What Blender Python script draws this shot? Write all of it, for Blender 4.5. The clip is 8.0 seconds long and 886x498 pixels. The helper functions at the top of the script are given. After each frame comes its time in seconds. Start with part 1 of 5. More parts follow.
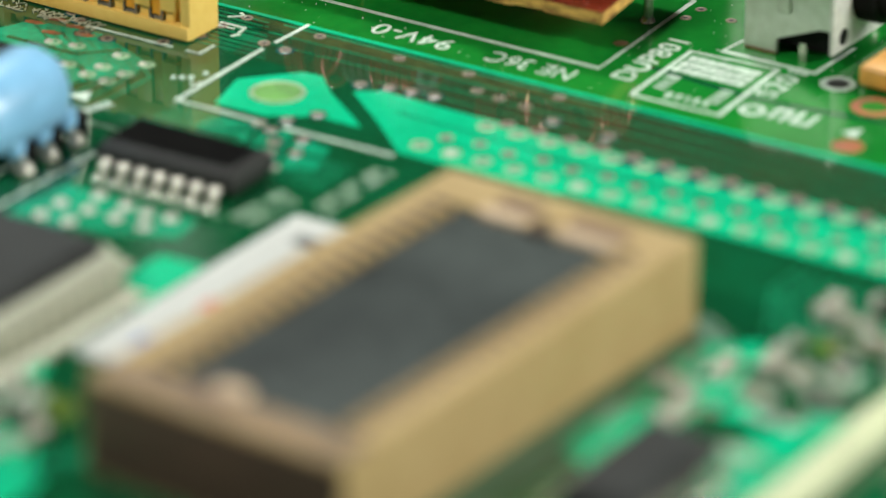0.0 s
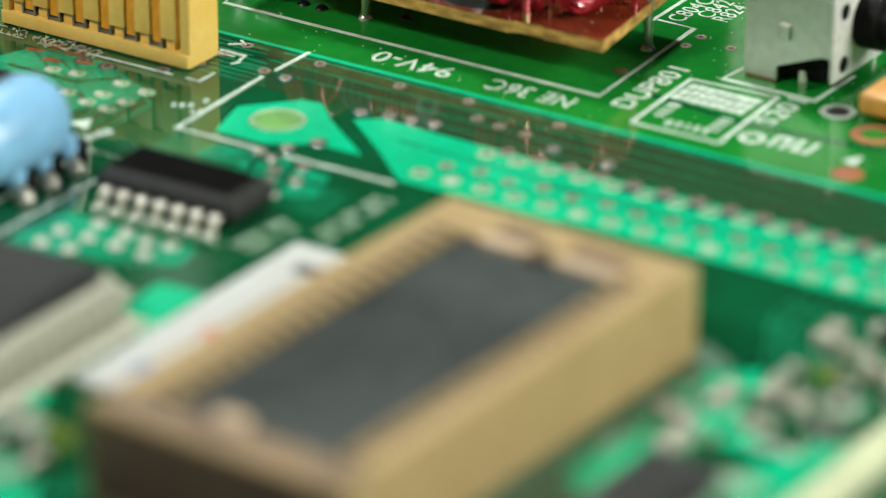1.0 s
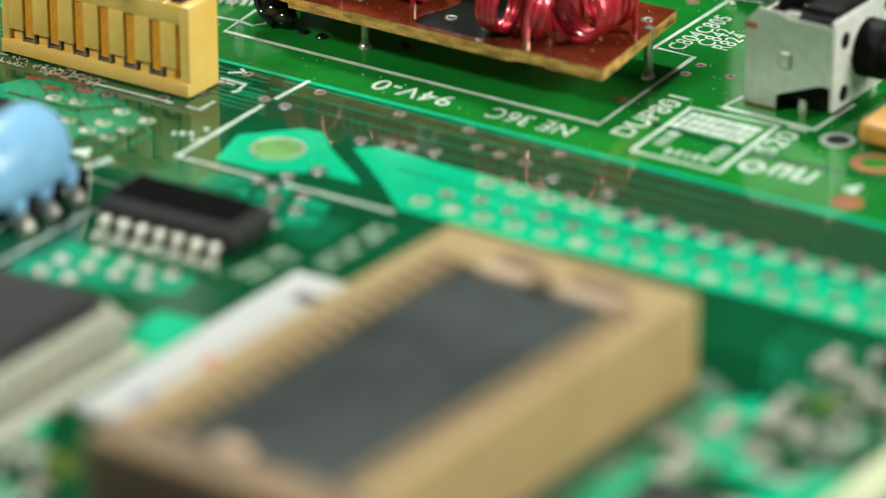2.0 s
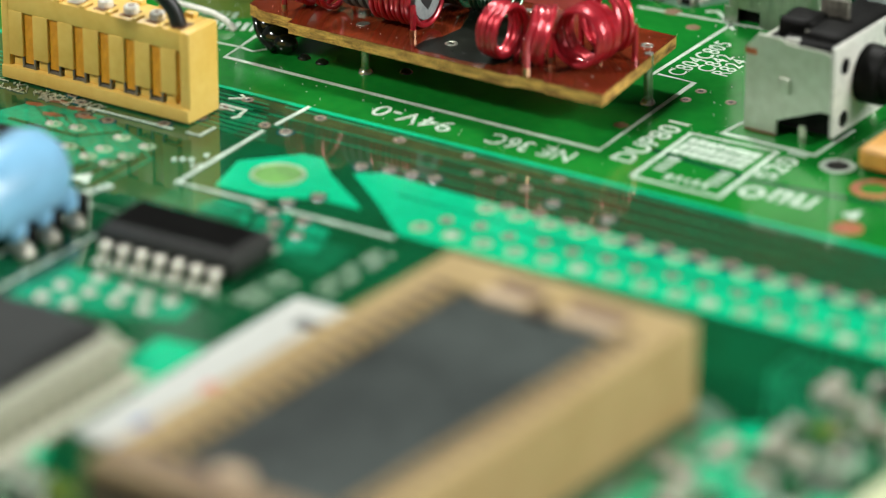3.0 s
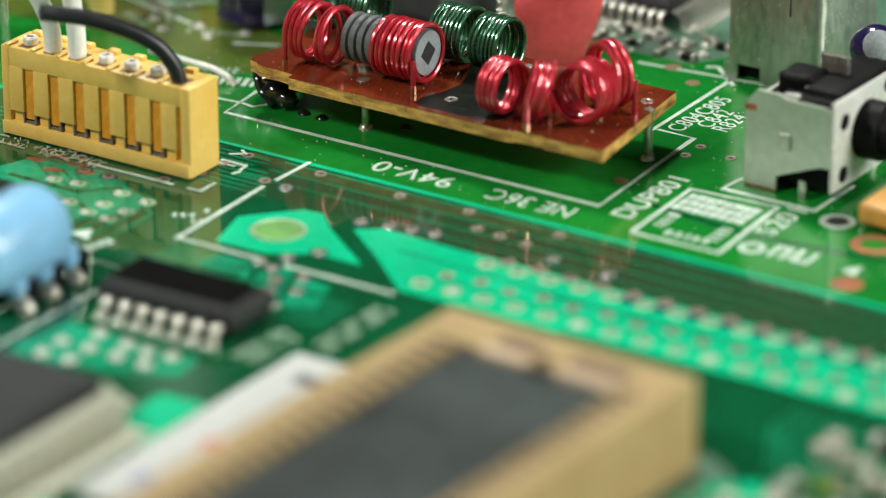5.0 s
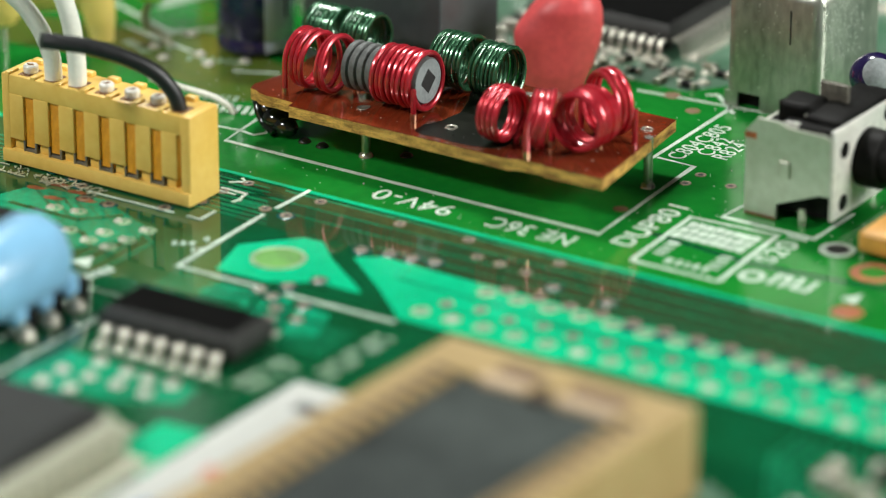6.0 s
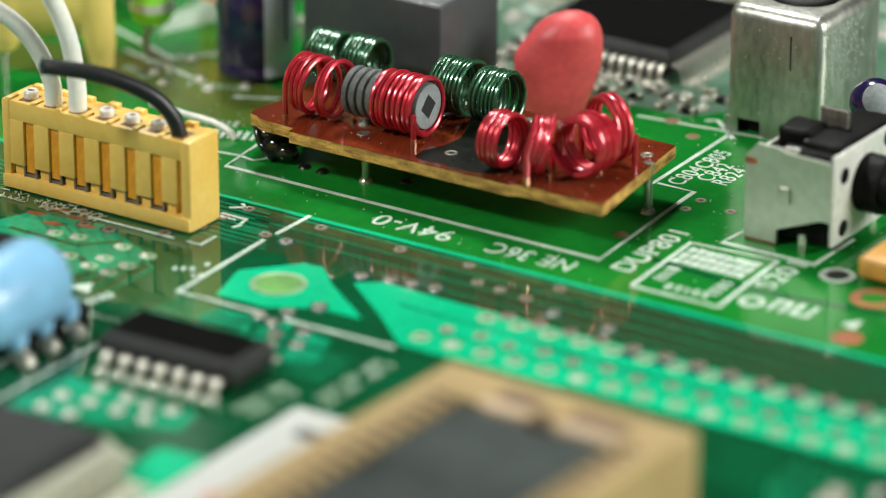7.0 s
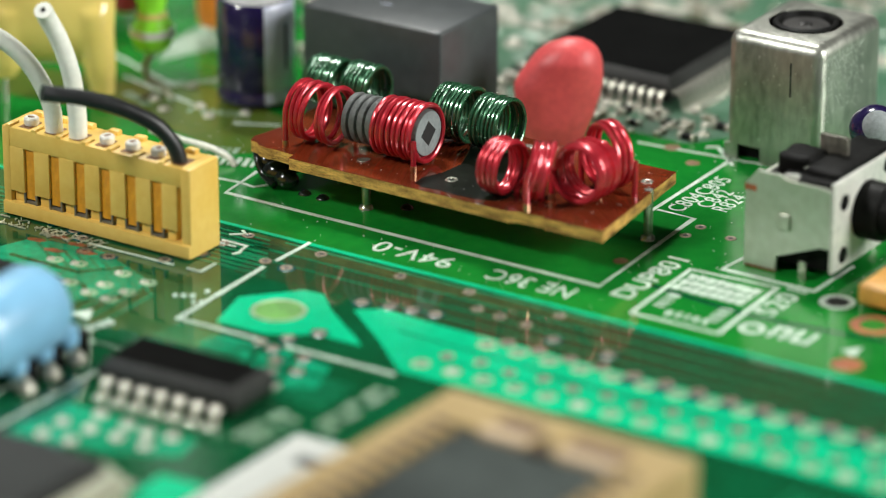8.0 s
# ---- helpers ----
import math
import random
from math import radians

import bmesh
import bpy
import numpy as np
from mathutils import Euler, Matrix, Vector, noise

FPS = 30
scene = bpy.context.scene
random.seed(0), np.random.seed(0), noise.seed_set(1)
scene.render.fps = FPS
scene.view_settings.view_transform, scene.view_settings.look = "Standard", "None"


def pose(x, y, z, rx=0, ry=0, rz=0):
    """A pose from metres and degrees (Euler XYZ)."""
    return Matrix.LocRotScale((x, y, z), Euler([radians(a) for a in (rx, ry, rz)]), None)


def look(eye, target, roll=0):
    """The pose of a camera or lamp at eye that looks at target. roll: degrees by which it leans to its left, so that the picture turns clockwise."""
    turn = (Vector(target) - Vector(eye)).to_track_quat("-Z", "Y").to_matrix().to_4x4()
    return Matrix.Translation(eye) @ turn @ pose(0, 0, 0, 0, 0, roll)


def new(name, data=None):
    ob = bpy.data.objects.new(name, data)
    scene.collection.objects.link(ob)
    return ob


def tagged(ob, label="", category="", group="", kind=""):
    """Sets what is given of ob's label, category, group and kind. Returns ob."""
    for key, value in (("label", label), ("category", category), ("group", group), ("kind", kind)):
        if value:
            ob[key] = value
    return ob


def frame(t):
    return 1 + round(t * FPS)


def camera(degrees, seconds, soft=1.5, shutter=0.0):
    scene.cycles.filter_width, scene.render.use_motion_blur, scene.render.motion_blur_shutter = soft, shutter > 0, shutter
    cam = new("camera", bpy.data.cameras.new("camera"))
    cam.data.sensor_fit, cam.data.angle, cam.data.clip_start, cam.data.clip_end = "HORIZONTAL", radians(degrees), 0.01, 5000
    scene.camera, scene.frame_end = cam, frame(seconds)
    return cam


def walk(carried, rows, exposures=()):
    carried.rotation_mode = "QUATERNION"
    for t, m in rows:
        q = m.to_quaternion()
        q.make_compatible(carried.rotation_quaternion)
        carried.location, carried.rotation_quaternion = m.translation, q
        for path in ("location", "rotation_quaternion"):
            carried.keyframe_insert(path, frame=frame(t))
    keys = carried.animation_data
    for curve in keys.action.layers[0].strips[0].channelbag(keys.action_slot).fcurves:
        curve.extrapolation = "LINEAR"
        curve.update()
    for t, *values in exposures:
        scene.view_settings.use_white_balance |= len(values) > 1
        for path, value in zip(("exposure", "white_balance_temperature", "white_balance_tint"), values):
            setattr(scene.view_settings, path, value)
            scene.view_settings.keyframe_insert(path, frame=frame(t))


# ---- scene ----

MM = 0.001

# ---- camera: a macro lens on a tripod head that tilts slowly upwards ----
cam = camera(12.0, 8.0, soft=1.1)
HEADING, DOWN = 33.2, 22.25
END_EYE = (124.29, -207.66, 101.48)
TILTS = [(0.0, 2.712), (0.5, 2.541), (1.0, 2.368), (1.5, 2.187), (3.0, 1.693), (3.5, 1.532), (4.0, 1.350),
         (4.5, 1.177), (6.0, 0.651), (6.5, 0.490), (7.0, 0.333), (7.5, 0.167), (8.0, 0.0)]


def eye_pose(tilt):
    k = tilt / 2.712
    turn = pose(0, 0, 0, 90 - DOWN, 0, HEADING).to_3x3()
    p = Vector(END_EYE) + turn @ Vector((0.04, -1.148, -0.719)) * k
    return pose(p.x * MM, p.y * MM, p.z * MM, 90 - DOWN - tilt, 0, HEADING)


walk(cam, [(t, eye_pose(a)) for t, a in TILTS])
cam.data.dof.use_dof = True
cam.data.dof.focus_distance = 0.2733
cam.data.dof.aperture_fstop = 22.3

# ---- light: three desk lamps round the board in a dim room ----
scene.view_settings.exposure = -0.4
world = bpy.data.worlds.new("room_air")
scene.world = world
world.use_nodes = True
world.node_tree.nodes["Background"].inputs[0].default_value = (0.8, 0.9, 1.0, 1)
world.node_tree.nodes["Background"].inputs[1].default_value = 0.02
# eye, target, width, height, watts
LAMPS = [
    ((0.492, 0.14, 0.24), (0, 0, 0), 0.26, 0.26, 4.9),
    ((-0.26, 0.30, 0.535), (-0.02, 0.02, 0), 0.10, 0.07, 4.15),
    ((-0.24, -0.36, 0.40), (0, 0, 0), 0.10, 0.08, 2.9),
]
for eye, target, sx, sy, watts in LAMPS:
    data = bpy.data.lights.new("lamp_light", "AREA")
    data.shape, data.size, data.size_y, data.energy, data.color = "RECTANGLE", sx, sy, watts, (0.975, 0.98, 0.94)
    new("lamp_light", data).matrix_world = look(eye, target)


# ---- materials ----
def material(name, colour, rough=0.5, metal=0.0, vary=0.12, grain=1.0, bump=0.0, coat=0.0, second=None, speck=0.0, shine=0.5,
             stretch=(1, 1, 1), transmission=0.0, per_object=0.0, bump_scale=4.0, coat_rough=0.08):
    """Principled surface with colour variation at two scales; grain: blotches per millimetre."""
    m = bpy.data.materials.new(name)
    m.use_nodes = True
    nt = m.node_tree
    b = nt.nodes["Principled BSDF"]
    b.inputs["Roughness"].default_value = rough
    b.inputs["Metallic"].default_value = metal
    b.inputs["Specular IOR Level"].default_value = shine
    b.inputs["Coat Weight"].default_value = coat
    b.inputs["Coat Roughness"].default_value = coat_rough
    b.inputs["Transmission Weight"].default_value = transmission
    tc = nt.nodes.new("ShaderNodeTexCoord")
    mp = nt.nodes.new("ShaderNodeMapping")
    mp.inputs["Scale"].default_value = stretch
    nt.links.new(tc.outputs["Object"], mp.inputs[0])
    big = nt.nodes.new("ShaderNodeTexNoise")
    big.inputs["Scale"].default_value = 300 * grain
    big.inputs["Detail"].default_value = 3
    fine = nt.nodes.new("ShaderNodeTexNoise")
    fine.inputs["Scale"].default_value = 2600 * grain
    fine.inputs["Detail"].default_value = 4
    nt.links.new(mp.outputs[0], big.inputs["Vector"])
    nt.links.new(mp.outputs[0], fine.inputs["Vector"])
    both = nt.nodes.new("ShaderNodeMath")
    both.operation = "MULTIPLY_ADD"
    both.inputs[1].default_value = 0.4
    nt.links.new(fine.outputs["Fac"], both.inputs[0])
    half = nt.nodes.new("ShaderNodeMath")
    half.operation = "MULTIPLY"
    half.inputs[1].default_value = 0.6
    nt.links.new(big.outputs["Fac"], half.inputs[0])
    nt.links.new(half.outputs[0], both.inputs[2])
    ramp = nt.nodes.new("ShaderNodeValToRGB")
    c = Vector(colour)
    d = Vector(second) if second else c * (1 - 2 * vary)
    e = c if second else c * (1 + vary)
    ramp.color_ramp.elements[0].position, ramp.color_ramp.elements[1].position = 0.36, 0.62
    ramp.color_ramp.elements[0].color = (*d, 1)
    ramp.color_ramp.elements[1].color = (*[min(1, x) for x in e], 1)
    nt.links.new(both.outputs[0], ramp.inputs[0])
    out = ramp.outputs[0]
    if speck:
        v = nt.nodes.new("ShaderNodeTexVoronoi")
        v.inputs["Scale"].default_value = 900
        nt.links.new(tc.outputs["Object"], v.inputs["Vector"])
        r2 = nt.nodes.new("ShaderNodeValToRGB")
        r2.color_ramp.elements[0].position, r2.color_ramp.elements[1].position = 0.05, 0.09
        r2.color_ramp.elements[0].color, r2.color_ramp.elements[1].color = (speck, speck, speck, 1), (0, 0, 0, 1)
        nt.links.new(v.outputs["Distance"], r2.inputs[0])
        add = nt.nodes.new("ShaderNodeMix")
        add.data_type, add.blend_type = "RGBA", "ADD"
        add.inputs[0].default_value = 1.0
        nt.links.new(out, add.inputs[6])
        nt.links.new(r2.outputs[0], add.inputs[7])
        out = add.outputs[2]
    if per_object:
        info = nt.nodes.new("ShaderNodeObjectInfo")
        hsv = nt.nodes.new("ShaderNodeHueSaturation")
        mr = nt.nodes.new("ShaderNodeMapRange")
        mr.inputs[3].default_value, mr.inputs[4].default_value = 1 - per_object, 1 + per_object
        nt.links.new(info.outputs["Random"], mr.inputs[0])
        nt.links.new(mr.outputs[0], hsv.inputs["Value"])
        nt.links.new(out, hsv.inputs["Color"])
        out = hsv.outputs[0]
    nt.links.new(out, b.inputs["Base Color"])
    rr = nt.nodes.new("ShaderNodeMapRange")
    rr.inputs[3].default_value, rr.inputs[4].default_value = max(0.02, rough * 0.8), min(1, rough * 1.25)
    nt.links.new(fine.outputs["Fac"], rr.inputs[0])
    nt.links.new(rr.outputs[0], b.inputs["Roughness"])
    if bump:
        bn = nt.nodes.new("ShaderNodeTexNoise")
        bn.inputs["Scale"].default_value = 1000 * bump_scale
        bn.inputs["Detail"].default_value = 3
        nt.links.new(mp.outputs[0], bn.inputs["Vector"])
        bp = nt.nodes.new("ShaderNodeBump")
        bp.inputs["Strength"].default_value = bump
        bp.inputs["Distance"].default_value = 0.0001
        nt.links.new(bn.outputs["Fac"], bp.inputs["Height"])
        nt.links.new(bp.outputs[0], b.inputs["Normal"])
    return m


M_DARK = material("dark_solder_mask", (0.004, 0.110, 0.040), 0.055, vary=0.2, grain=0.5, second=(0.005, 0.068, 0.021), shine=0.75, bump=0.03, bump_scale=0.4)
M_GREEN = material("green_solder_mask", (0.010, 0.235, 0.026), 0.14, vary=0.1, grain=0.4, second=(0.006, 0.17, 0.02), shine=0.5, bump=0.05, bump_scale=0.5)
M_OLIVE = material("olive_solder_mask", (0.125, 0.165, 0.026), 0.16, vary=0.2, grain=0.3, second=(0.07, 0.15, 0.02), shine=0.45)
M_TEAL = material("bright_solder_mask_over_copper", (0.002, 0.58, 0.28), 0.16, vary=0.1, grain=0.5, second=(0.002, 0.45, 0.205), shine=0.4)
M_TEAL_MID = material("mid_green_mask_over_copper", (0.004, 0.38, 0.19), 0.15, vary=0.3, grain=0.8, second=(0.006, 0.19, 0.085), shine=0.4)
M_TRACE = material("trace_mask", (0.012, 0.22, 0.10), 0.07, vary=0.2, grain=0.5, coat=0.3)
M_TRACE_BROWN = material("brownish_trace", (0.060, 0.052, 0.020), 0.1, vary=0.3, grain=0.5, second=(0.025, 0.085, 0.035), shine=0.5)
M_SILK = material("white_silkscreen_ink", (0.60, 0.72, 0.61), 0.6, vary=0.15, grain=2.0)
M_WORN_PRINT = material("worn_pale_print", (0.36, 0.46, 0.36), 0.5, vary=0.2, grain=1.0, second=(0.16, 0.30, 0.16))
M_TIN = material("tinned_solder", (0.66, 0.65, 0.55), 0.24, 0.8, vary=0.15, grain=1.0, bump=0.3, bump_scale=2)
M_PAD = material("tinned_pad", (0.30, 0.46, 0.27), 0.4, 0.2, vary=0.25, grain=2.0)
M_VIA = material("via_ring", (0.30, 0.235, 0.17), 0.4, 0.4, vary=0.2, grain=2.0)
M_CLEAR = material("dark_blue_green_mask_clearance", (0.005, 0.085, 0.085), 0.2, vary=0.25, grain=2.0, shine=0.4)
M_HOLE = material("drilled_hole", (0.012, 0.014, 0.012), 0.6, vary=0.2)
M_HOLE_DISC = material("green_hole_disc", (0.11, 0.35, 0.05), 0.5, vary=0.2, grain=1)
M_BAND = material("brownish_solder_mask_band", (0.012, 0.085, 0.032), 0.07, vary=0.2, grain=0.4, second=(0.028, 0.052, 0.018), shine=0.6, bump=0.08, bump_scale=0.35)
M_PATCH = material("dark_lacquer_patch", (0.007, 0.008, 0.005), 0.3, vary=0.3, grain=0.5, shine=0.12)
M_YELLOW = material("yellow_nylon", (0.88, 0.60, 0.15), 0.42, vary=0.06, grain=0.6, bump=0.2, bump_scale=1.5, second=(0.80, 0.50, 0.10))
M_AMBER_GLOW = material("amber_slot_glow", (0.95, 0.40, 0.03), 0.4, vary=0.15)
M_WHITE_WIRE = material("white_wire_insulation", (0.90, 0.91, 0.82), 0.4, vary=0.05, bump=0.05)
M_BLACK_WIRE = material("black_wire_insulation", (0.013, 0.014, 0.015), 0.38, vary=0.2, bump=0.1)
M_PHENOLIC = material("brown_phenolic_mask", (0.22, 0.034, 0.010), 0.14, vary=0.25, grain=0.35, second=(0.11, 0.022, 0.009), coat=0.4, bump=0.06, bump_scale=1.0)
M_FIBRE = material("raw_phenolic_edge", (0.80, 0.47, 0.11), 0.85, vary=0.3, grain=5, second=(0.16, 0.07, 0.014), bump=1.0, bump_scale=4, stretch=(0.5, 0.5, 1.5))
M_RED_WIRE = material("red_enamelled_copper", (0.58, 0.023, 0.042), 0.32, 0.45, vary=0.15, grain=1, coat=1.0, coat_rough=0.14)
M_GREEN_WIRE = material("green_enamelled_copper", (0.028, 0.125, 0.055), 0.28, 0.5, vary=0.15, grain=1, coat=1.0, coat_rough=0.12)
M_COPPER = material("bare_copper_end", (0.72, 0.42, 0.25), 0.3, 1.0, vary=0.15)
M_FERRITE = material("grey_ferrite", (0.12, 0.13, 0.125), 0.55, vary=0.2, grain=1.5, bump=0.5)
M_CORE = material("dark_worn_ferrite", (0.035, 0.033, 0.03), 0.4, vary=0.3, grain=2, bump=0.5, speck=0.25)
M_FERRITE_END = material("pale_ferrite_end", (0.26, 0.29, 0.29), 0.5, vary=0.15, grain=1.5, bump=0.3)
M_DARK_SOCKET = material("hex_socket_shade", (0.02, 0.02, 0.02), 0.6)
M_BLACK = material("black_moulded_epoxy", (0.0065, 0.0065, 0.006), 0.5, shine=0.1, vary=0.2, grain=1.5, bump=0.3)
M_BLACK_MATT = material("matt_black_epoxy", (0.0035, 0.0037, 0.0035), 0.7, shine=0.03, vary=0.2, grain=1.5, bump=0.3)
# Lightened epoxy: lamp light on the chips' tapered sides put into colour.
M_CHIP_SIDE_LIT = material("lit_side_grey_epoxy", (0.025, 0.026, 0.024), 0.5, vary=0.15, grain=1.5, bump=0.2, shine=0.3)
M_BLACK_GLOSS = material("glossy_black_resin", (0.006, 0.008, 0.007), 0.1, vary=0.2, coat=0.5)
M_RELAY = material("grey_relay_plastic", (0.058, 0.066, 0.068), 0.36, vary=0.1, grain=0.4, bump=0.1, bump_scale=1)
M_RED_DIP = material("salmon_red_dipped_epoxy", (0.80, 0.105, 0.105), 0.46, vary=0.1, grain=0.8, second=(0.62, 0.075, 0.08), bump=0.25, bump_scale=1.2)
M_YELLOW_DIP = material("yellow_dipped_epoxy", (0.90, 0.70, 0.21), 0.2, vary=0.08, grain=0.2, second=(0.84, 0.63, 0.17), coat=0.4)
M_CAN = material("drawn_tinplate", (0.48, 0.49, 0.43), 0.38, 0.9, vary=0.2, grain=0.8, bump=0.35, bump_scale=2.2, stretch=(1, 1, 0.4), speck=0.35)
M_STEEL = material("dull_steel", (0.66, 0.69, 0.60), 0.4, 0.6, vary=0.2, grain=0.5, second=(0.50, 0.52, 0.42), bump=0.2, bump_scale=1.0)
M_WORN_STEEL = material("brownish_worn_steel", (0.20, 0.185, 0.15), 0.45, 0.4, vary=0.3, grain=0.8, bump=0.2)
M_PLATE = material("pale_plated_steel", (0.72, 0.72, 0.66), 0.4, 0.25, vary=0.12, grain=0.8, bump=0.15, bump_scale=1.5)
M_CAP_BLUE = material("dark_violet_sleeve", (0.016, 0.010, 0.060), 0.18, vary=0.15, coat=0.6)
M_CAP_STRIPE = material("pale_lilac_stripe", (0.66, 0.70, 0.84), 0.2, vary=0.05, coat=0.8)
M_ALU = material("aluminium_top", (0.62, 0.63, 0.62), 0.35, 1.0, vary=0.08)
M_LIME = material("lime_green_lacquer", (0.36, 0.95, 0.06), 0.2, vary=0.05, coat=0.5)
M_SCRATCH = material("bare_bright_tin", (0.85, 0.85, 0.80), 0.35, 0.6, vary=0.1)
M_BAND_WHITE = material("white_band", (0.8, 0.8, 0.75), 0.4)
M_BAND_RED = material("dark_red_band", (0.25, 0.03, 0.02), 0.4)
M_BAND_YELLOW = material("pale_yellow_band", (0.75, 0.65, 0.2), 0.4)
M_ORANGE = material("orange_lacquer", (0.85, 0.25, 0.03), 0.35, vary=0.08)
M_AMBER = material("amber_yellow_epoxy", (0.72, 0.36, 0.07), 0.4, vary=0.1)
M_CRIMSON = material("crimson_lacquer", (0.35, 0.02, 0.03), 0.35)
M_BLUE = material("sky_blue_dipped_epoxy", (0.25, 0.53, 0.78), 0.32, coat=0.3, coat_rough=0.25, vary=0.07, grain=0.25, bump=0.1, bump_scale=0.8)
M_TAN = material("tan_ceramic_plastic", (0.42, 0.305, 0.135), 0.6, vary=0.12, grain=0.4, bump=0.2, second=(0.34, 0.235, 0.092), shine=0.3)
M_SLATE = material("dark_slate_glass", (0.050, 0.063, 0.058), 0.4, vary=0.25, grain=0.35, second=(0.008, 0.013, 0.012), shine=0.12)
M_GREY_CHIP = material("weathered_grey_epoxy", (0.034, 0.037, 0.035), 0.6, vary=0.15, grain=0.6, shine=0.12)
M_PALE_MASK = material("pale_green_mask", (0.10, 0.20, 0.13), 0.4, vary=0.3, grain=0.9, second=(0.03, 0.13, 0.06), shine=0.4)
M_LEAD = material("satin_tinned_lead", (0.60, 0.59, 0.50), 0.34, 0.55, vary=0.15, grain=1.5)
M_DULL_LEAD = material("oxidised_lead", (0.42, 0.43, 0.32), 0.5, 0.2, vary=0.2, grain=1.0)
M_LABEL = material("white_paper_label", (0.62, 0.64, 0.60), 0.65, vary=0.05, grain=0.8)
M_LABEL_RED = material("red_print", (0.75, 0.25, 0.25), 0.6)
M_LABEL_BLUE = material("blue_print", (0.25, 0.35, 0.6), 0.6)
M_LABEL_BLACK = material("dark_print", (0.10, 0.11, 0.11), 0.6)
M_PALE = material("pale_cream_plastic", (0.62, 0.66, 0.42), 0.5, vary=0.08)
M_FOOT_STAIN = material("brown_flux_stain", (0.20, 0.11, 0.05), 0.6, vary=0.3)
M_RUST = material("orange_flux_rust", (0.36, 0.105, 0.035), 0.6, vary=0.3)
M_SMD_TIN = material("dull_tinned_cap", (0.55, 0.54, 0.46), 0.4, 0.6, vary=0.2, grain=1.0)
M_PALE_SMD = material("beige_ceramic", (0.30, 0.285, 0.20), 0.5, vary=0.2, per_object=0.3)
M_DESK = material("grey_desk_laminate", (0.30, 0.30, 0.29), 0.5, vary=0.06, grain=0.02)
M_WALL = material("grey_wall_paint", (0.45, 0.45, 0.43), 0.9, vary=0.04, grain=0.005)
M_BACK = material("charcoal_backdrop_cloth", (0.025, 0.025, 0.027), 0.95, vary=0.1, grain=0.02)
M_CEIL = material("pale_ceiling_paint", (0.6, 0.6, 0.58), 0.9, vary=0.03, grain=0.005)
M_FRAME = material("white_window_frame", (0.75, 0.75, 0.73), 0.4, vary=0.03, grain=0.01)


# ---- mesh helpers (millimetres) ----
def thing(name, u=0, v=0, z=0, rz=0, label="", category="", group="", kind=""):
    ob = new(name)
    ob.empty_display_size = 0.002
    ob.matrix_world = pose(u * MM, v * MM, z * MM, 0, 0, rz)
    return tagged(ob, label, category, group, kind)


def mesh_of(name, bm, mat, angle=38):
    bmesh.ops.transform(bm, matrix=Matrix.Scale(MM, 4), verts=bm.verts)
    bmesh.ops.recalc_face_normals(bm, faces=bm.faces)
    me = bpy.data.meshes.new(name)
    bm.to_mesh(me)
    bm.free()
    me.materials.append(mat)
    me.polygons.foreach_set("use_smooth", [True] * len(me.polygons))
    me.set_sharp_from_angle(angle=radians(angle))
    return me


def part(name, bm, mat, parent, label="", angle=38):
    ob = new(name, mesh_of(name, bm, mat, angle))
    ob.parent = parent
    if label:
        tagged(ob, label)
    return ob


def place(name, me, parent, u, v, z=0, rz=0, scale=1.0, label=""):
    """One more part on a shared mesh."""
    ob = new(name, me)
    ob.parent = parent
    ob.matrix_basis = pose(u * MM, v * MM, z * MM, 0, 0, rz) @ Matrix.Scale(scale, 4)
    if label:
        tagged(ob, label)
    return ob


def box(bm, x0, y0, z0, x1, y1, z1, bev=0.0, seg=2):
    vs = [bm.verts.new((x, y, z)) for z in (z0, z1) for y in (y0, y1) for x in (x0, x1)]
    fs = [bm.faces.new([vs[i] for i in f]) for f in
          ((0, 2, 3, 1), (4, 5, 7, 6), (0, 1, 5, 4), (2, 6, 7, 3), (0, 4, 6, 2), (1, 3, 7, 5))]
    if bev:
        bmesh.ops.bevel(bm, geom=list({e for f in fs for e in f.edges}), offset=bev, segments=seg, profile=0.5, affect="EDGES")
    return bm


def Box(x0, y0, z0, x1, y1, z1, bev=0.0, seg=2):
    return box(bmesh.new(), x0, y0, z0, x1, y1, z1, bev, seg)


def prism(bm, pts, z0, z1, bev=0.0):
    lo = [bm.verts.new((x, y, z0)) for x, y in pts]
    hi = [bm.verts.new((x, y, z1)) for x, y in pts]
    n = len(pts)
    top = bm.faces.new(hi)
    bm.faces.new(lo[::-1])
    for i in range(n):
        bm.faces.new((lo[i], lo[(i + 1) % n], hi[(i + 1) % n], hi[i]))
    if bev:
        bmesh.ops.bevel(bm, geom=list(top.edges), offset=bev, segments=2, profile=0.5, affect="EDGES")
    return bm


def Prism(pts, z0, z1, bev=0.0):
    return prism(bmesh.new(), pts, z0, z1, bev)


def lathe(bm, prof, seg=24, m=None):
    """Turns a profile of (radius, z) round the z axis."""
    m = m or Matrix.Identity(4)
    rings = []
    for r, z in prof:
        if r < 1e-6:
            rings.append([bm.verts.new(m @ Vector((0, 0, z)))])
        else:
            rings.append([bm.verts.new(m @ Vector((r * math.cos(2 * math.pi * i / seg), r * math.sin(2 * math.pi * i / seg), z))) for i in range(seg)])
    for a, b in zip(rings, rings[1:]):
        for i in range(seg):
            j = (i + 1) % seg
            if len(a) == 1 and len(b) == 1:
                continue
            if len(a) == 1:
                bm.faces.new((a[0], b[j], b[i]))
            elif len(b) == 1:
                bm.faces.new((a[i], a[j], b[0]))
            else:
                bm.faces.new((a[i], a[j], b[j], b[i]))
    return bm


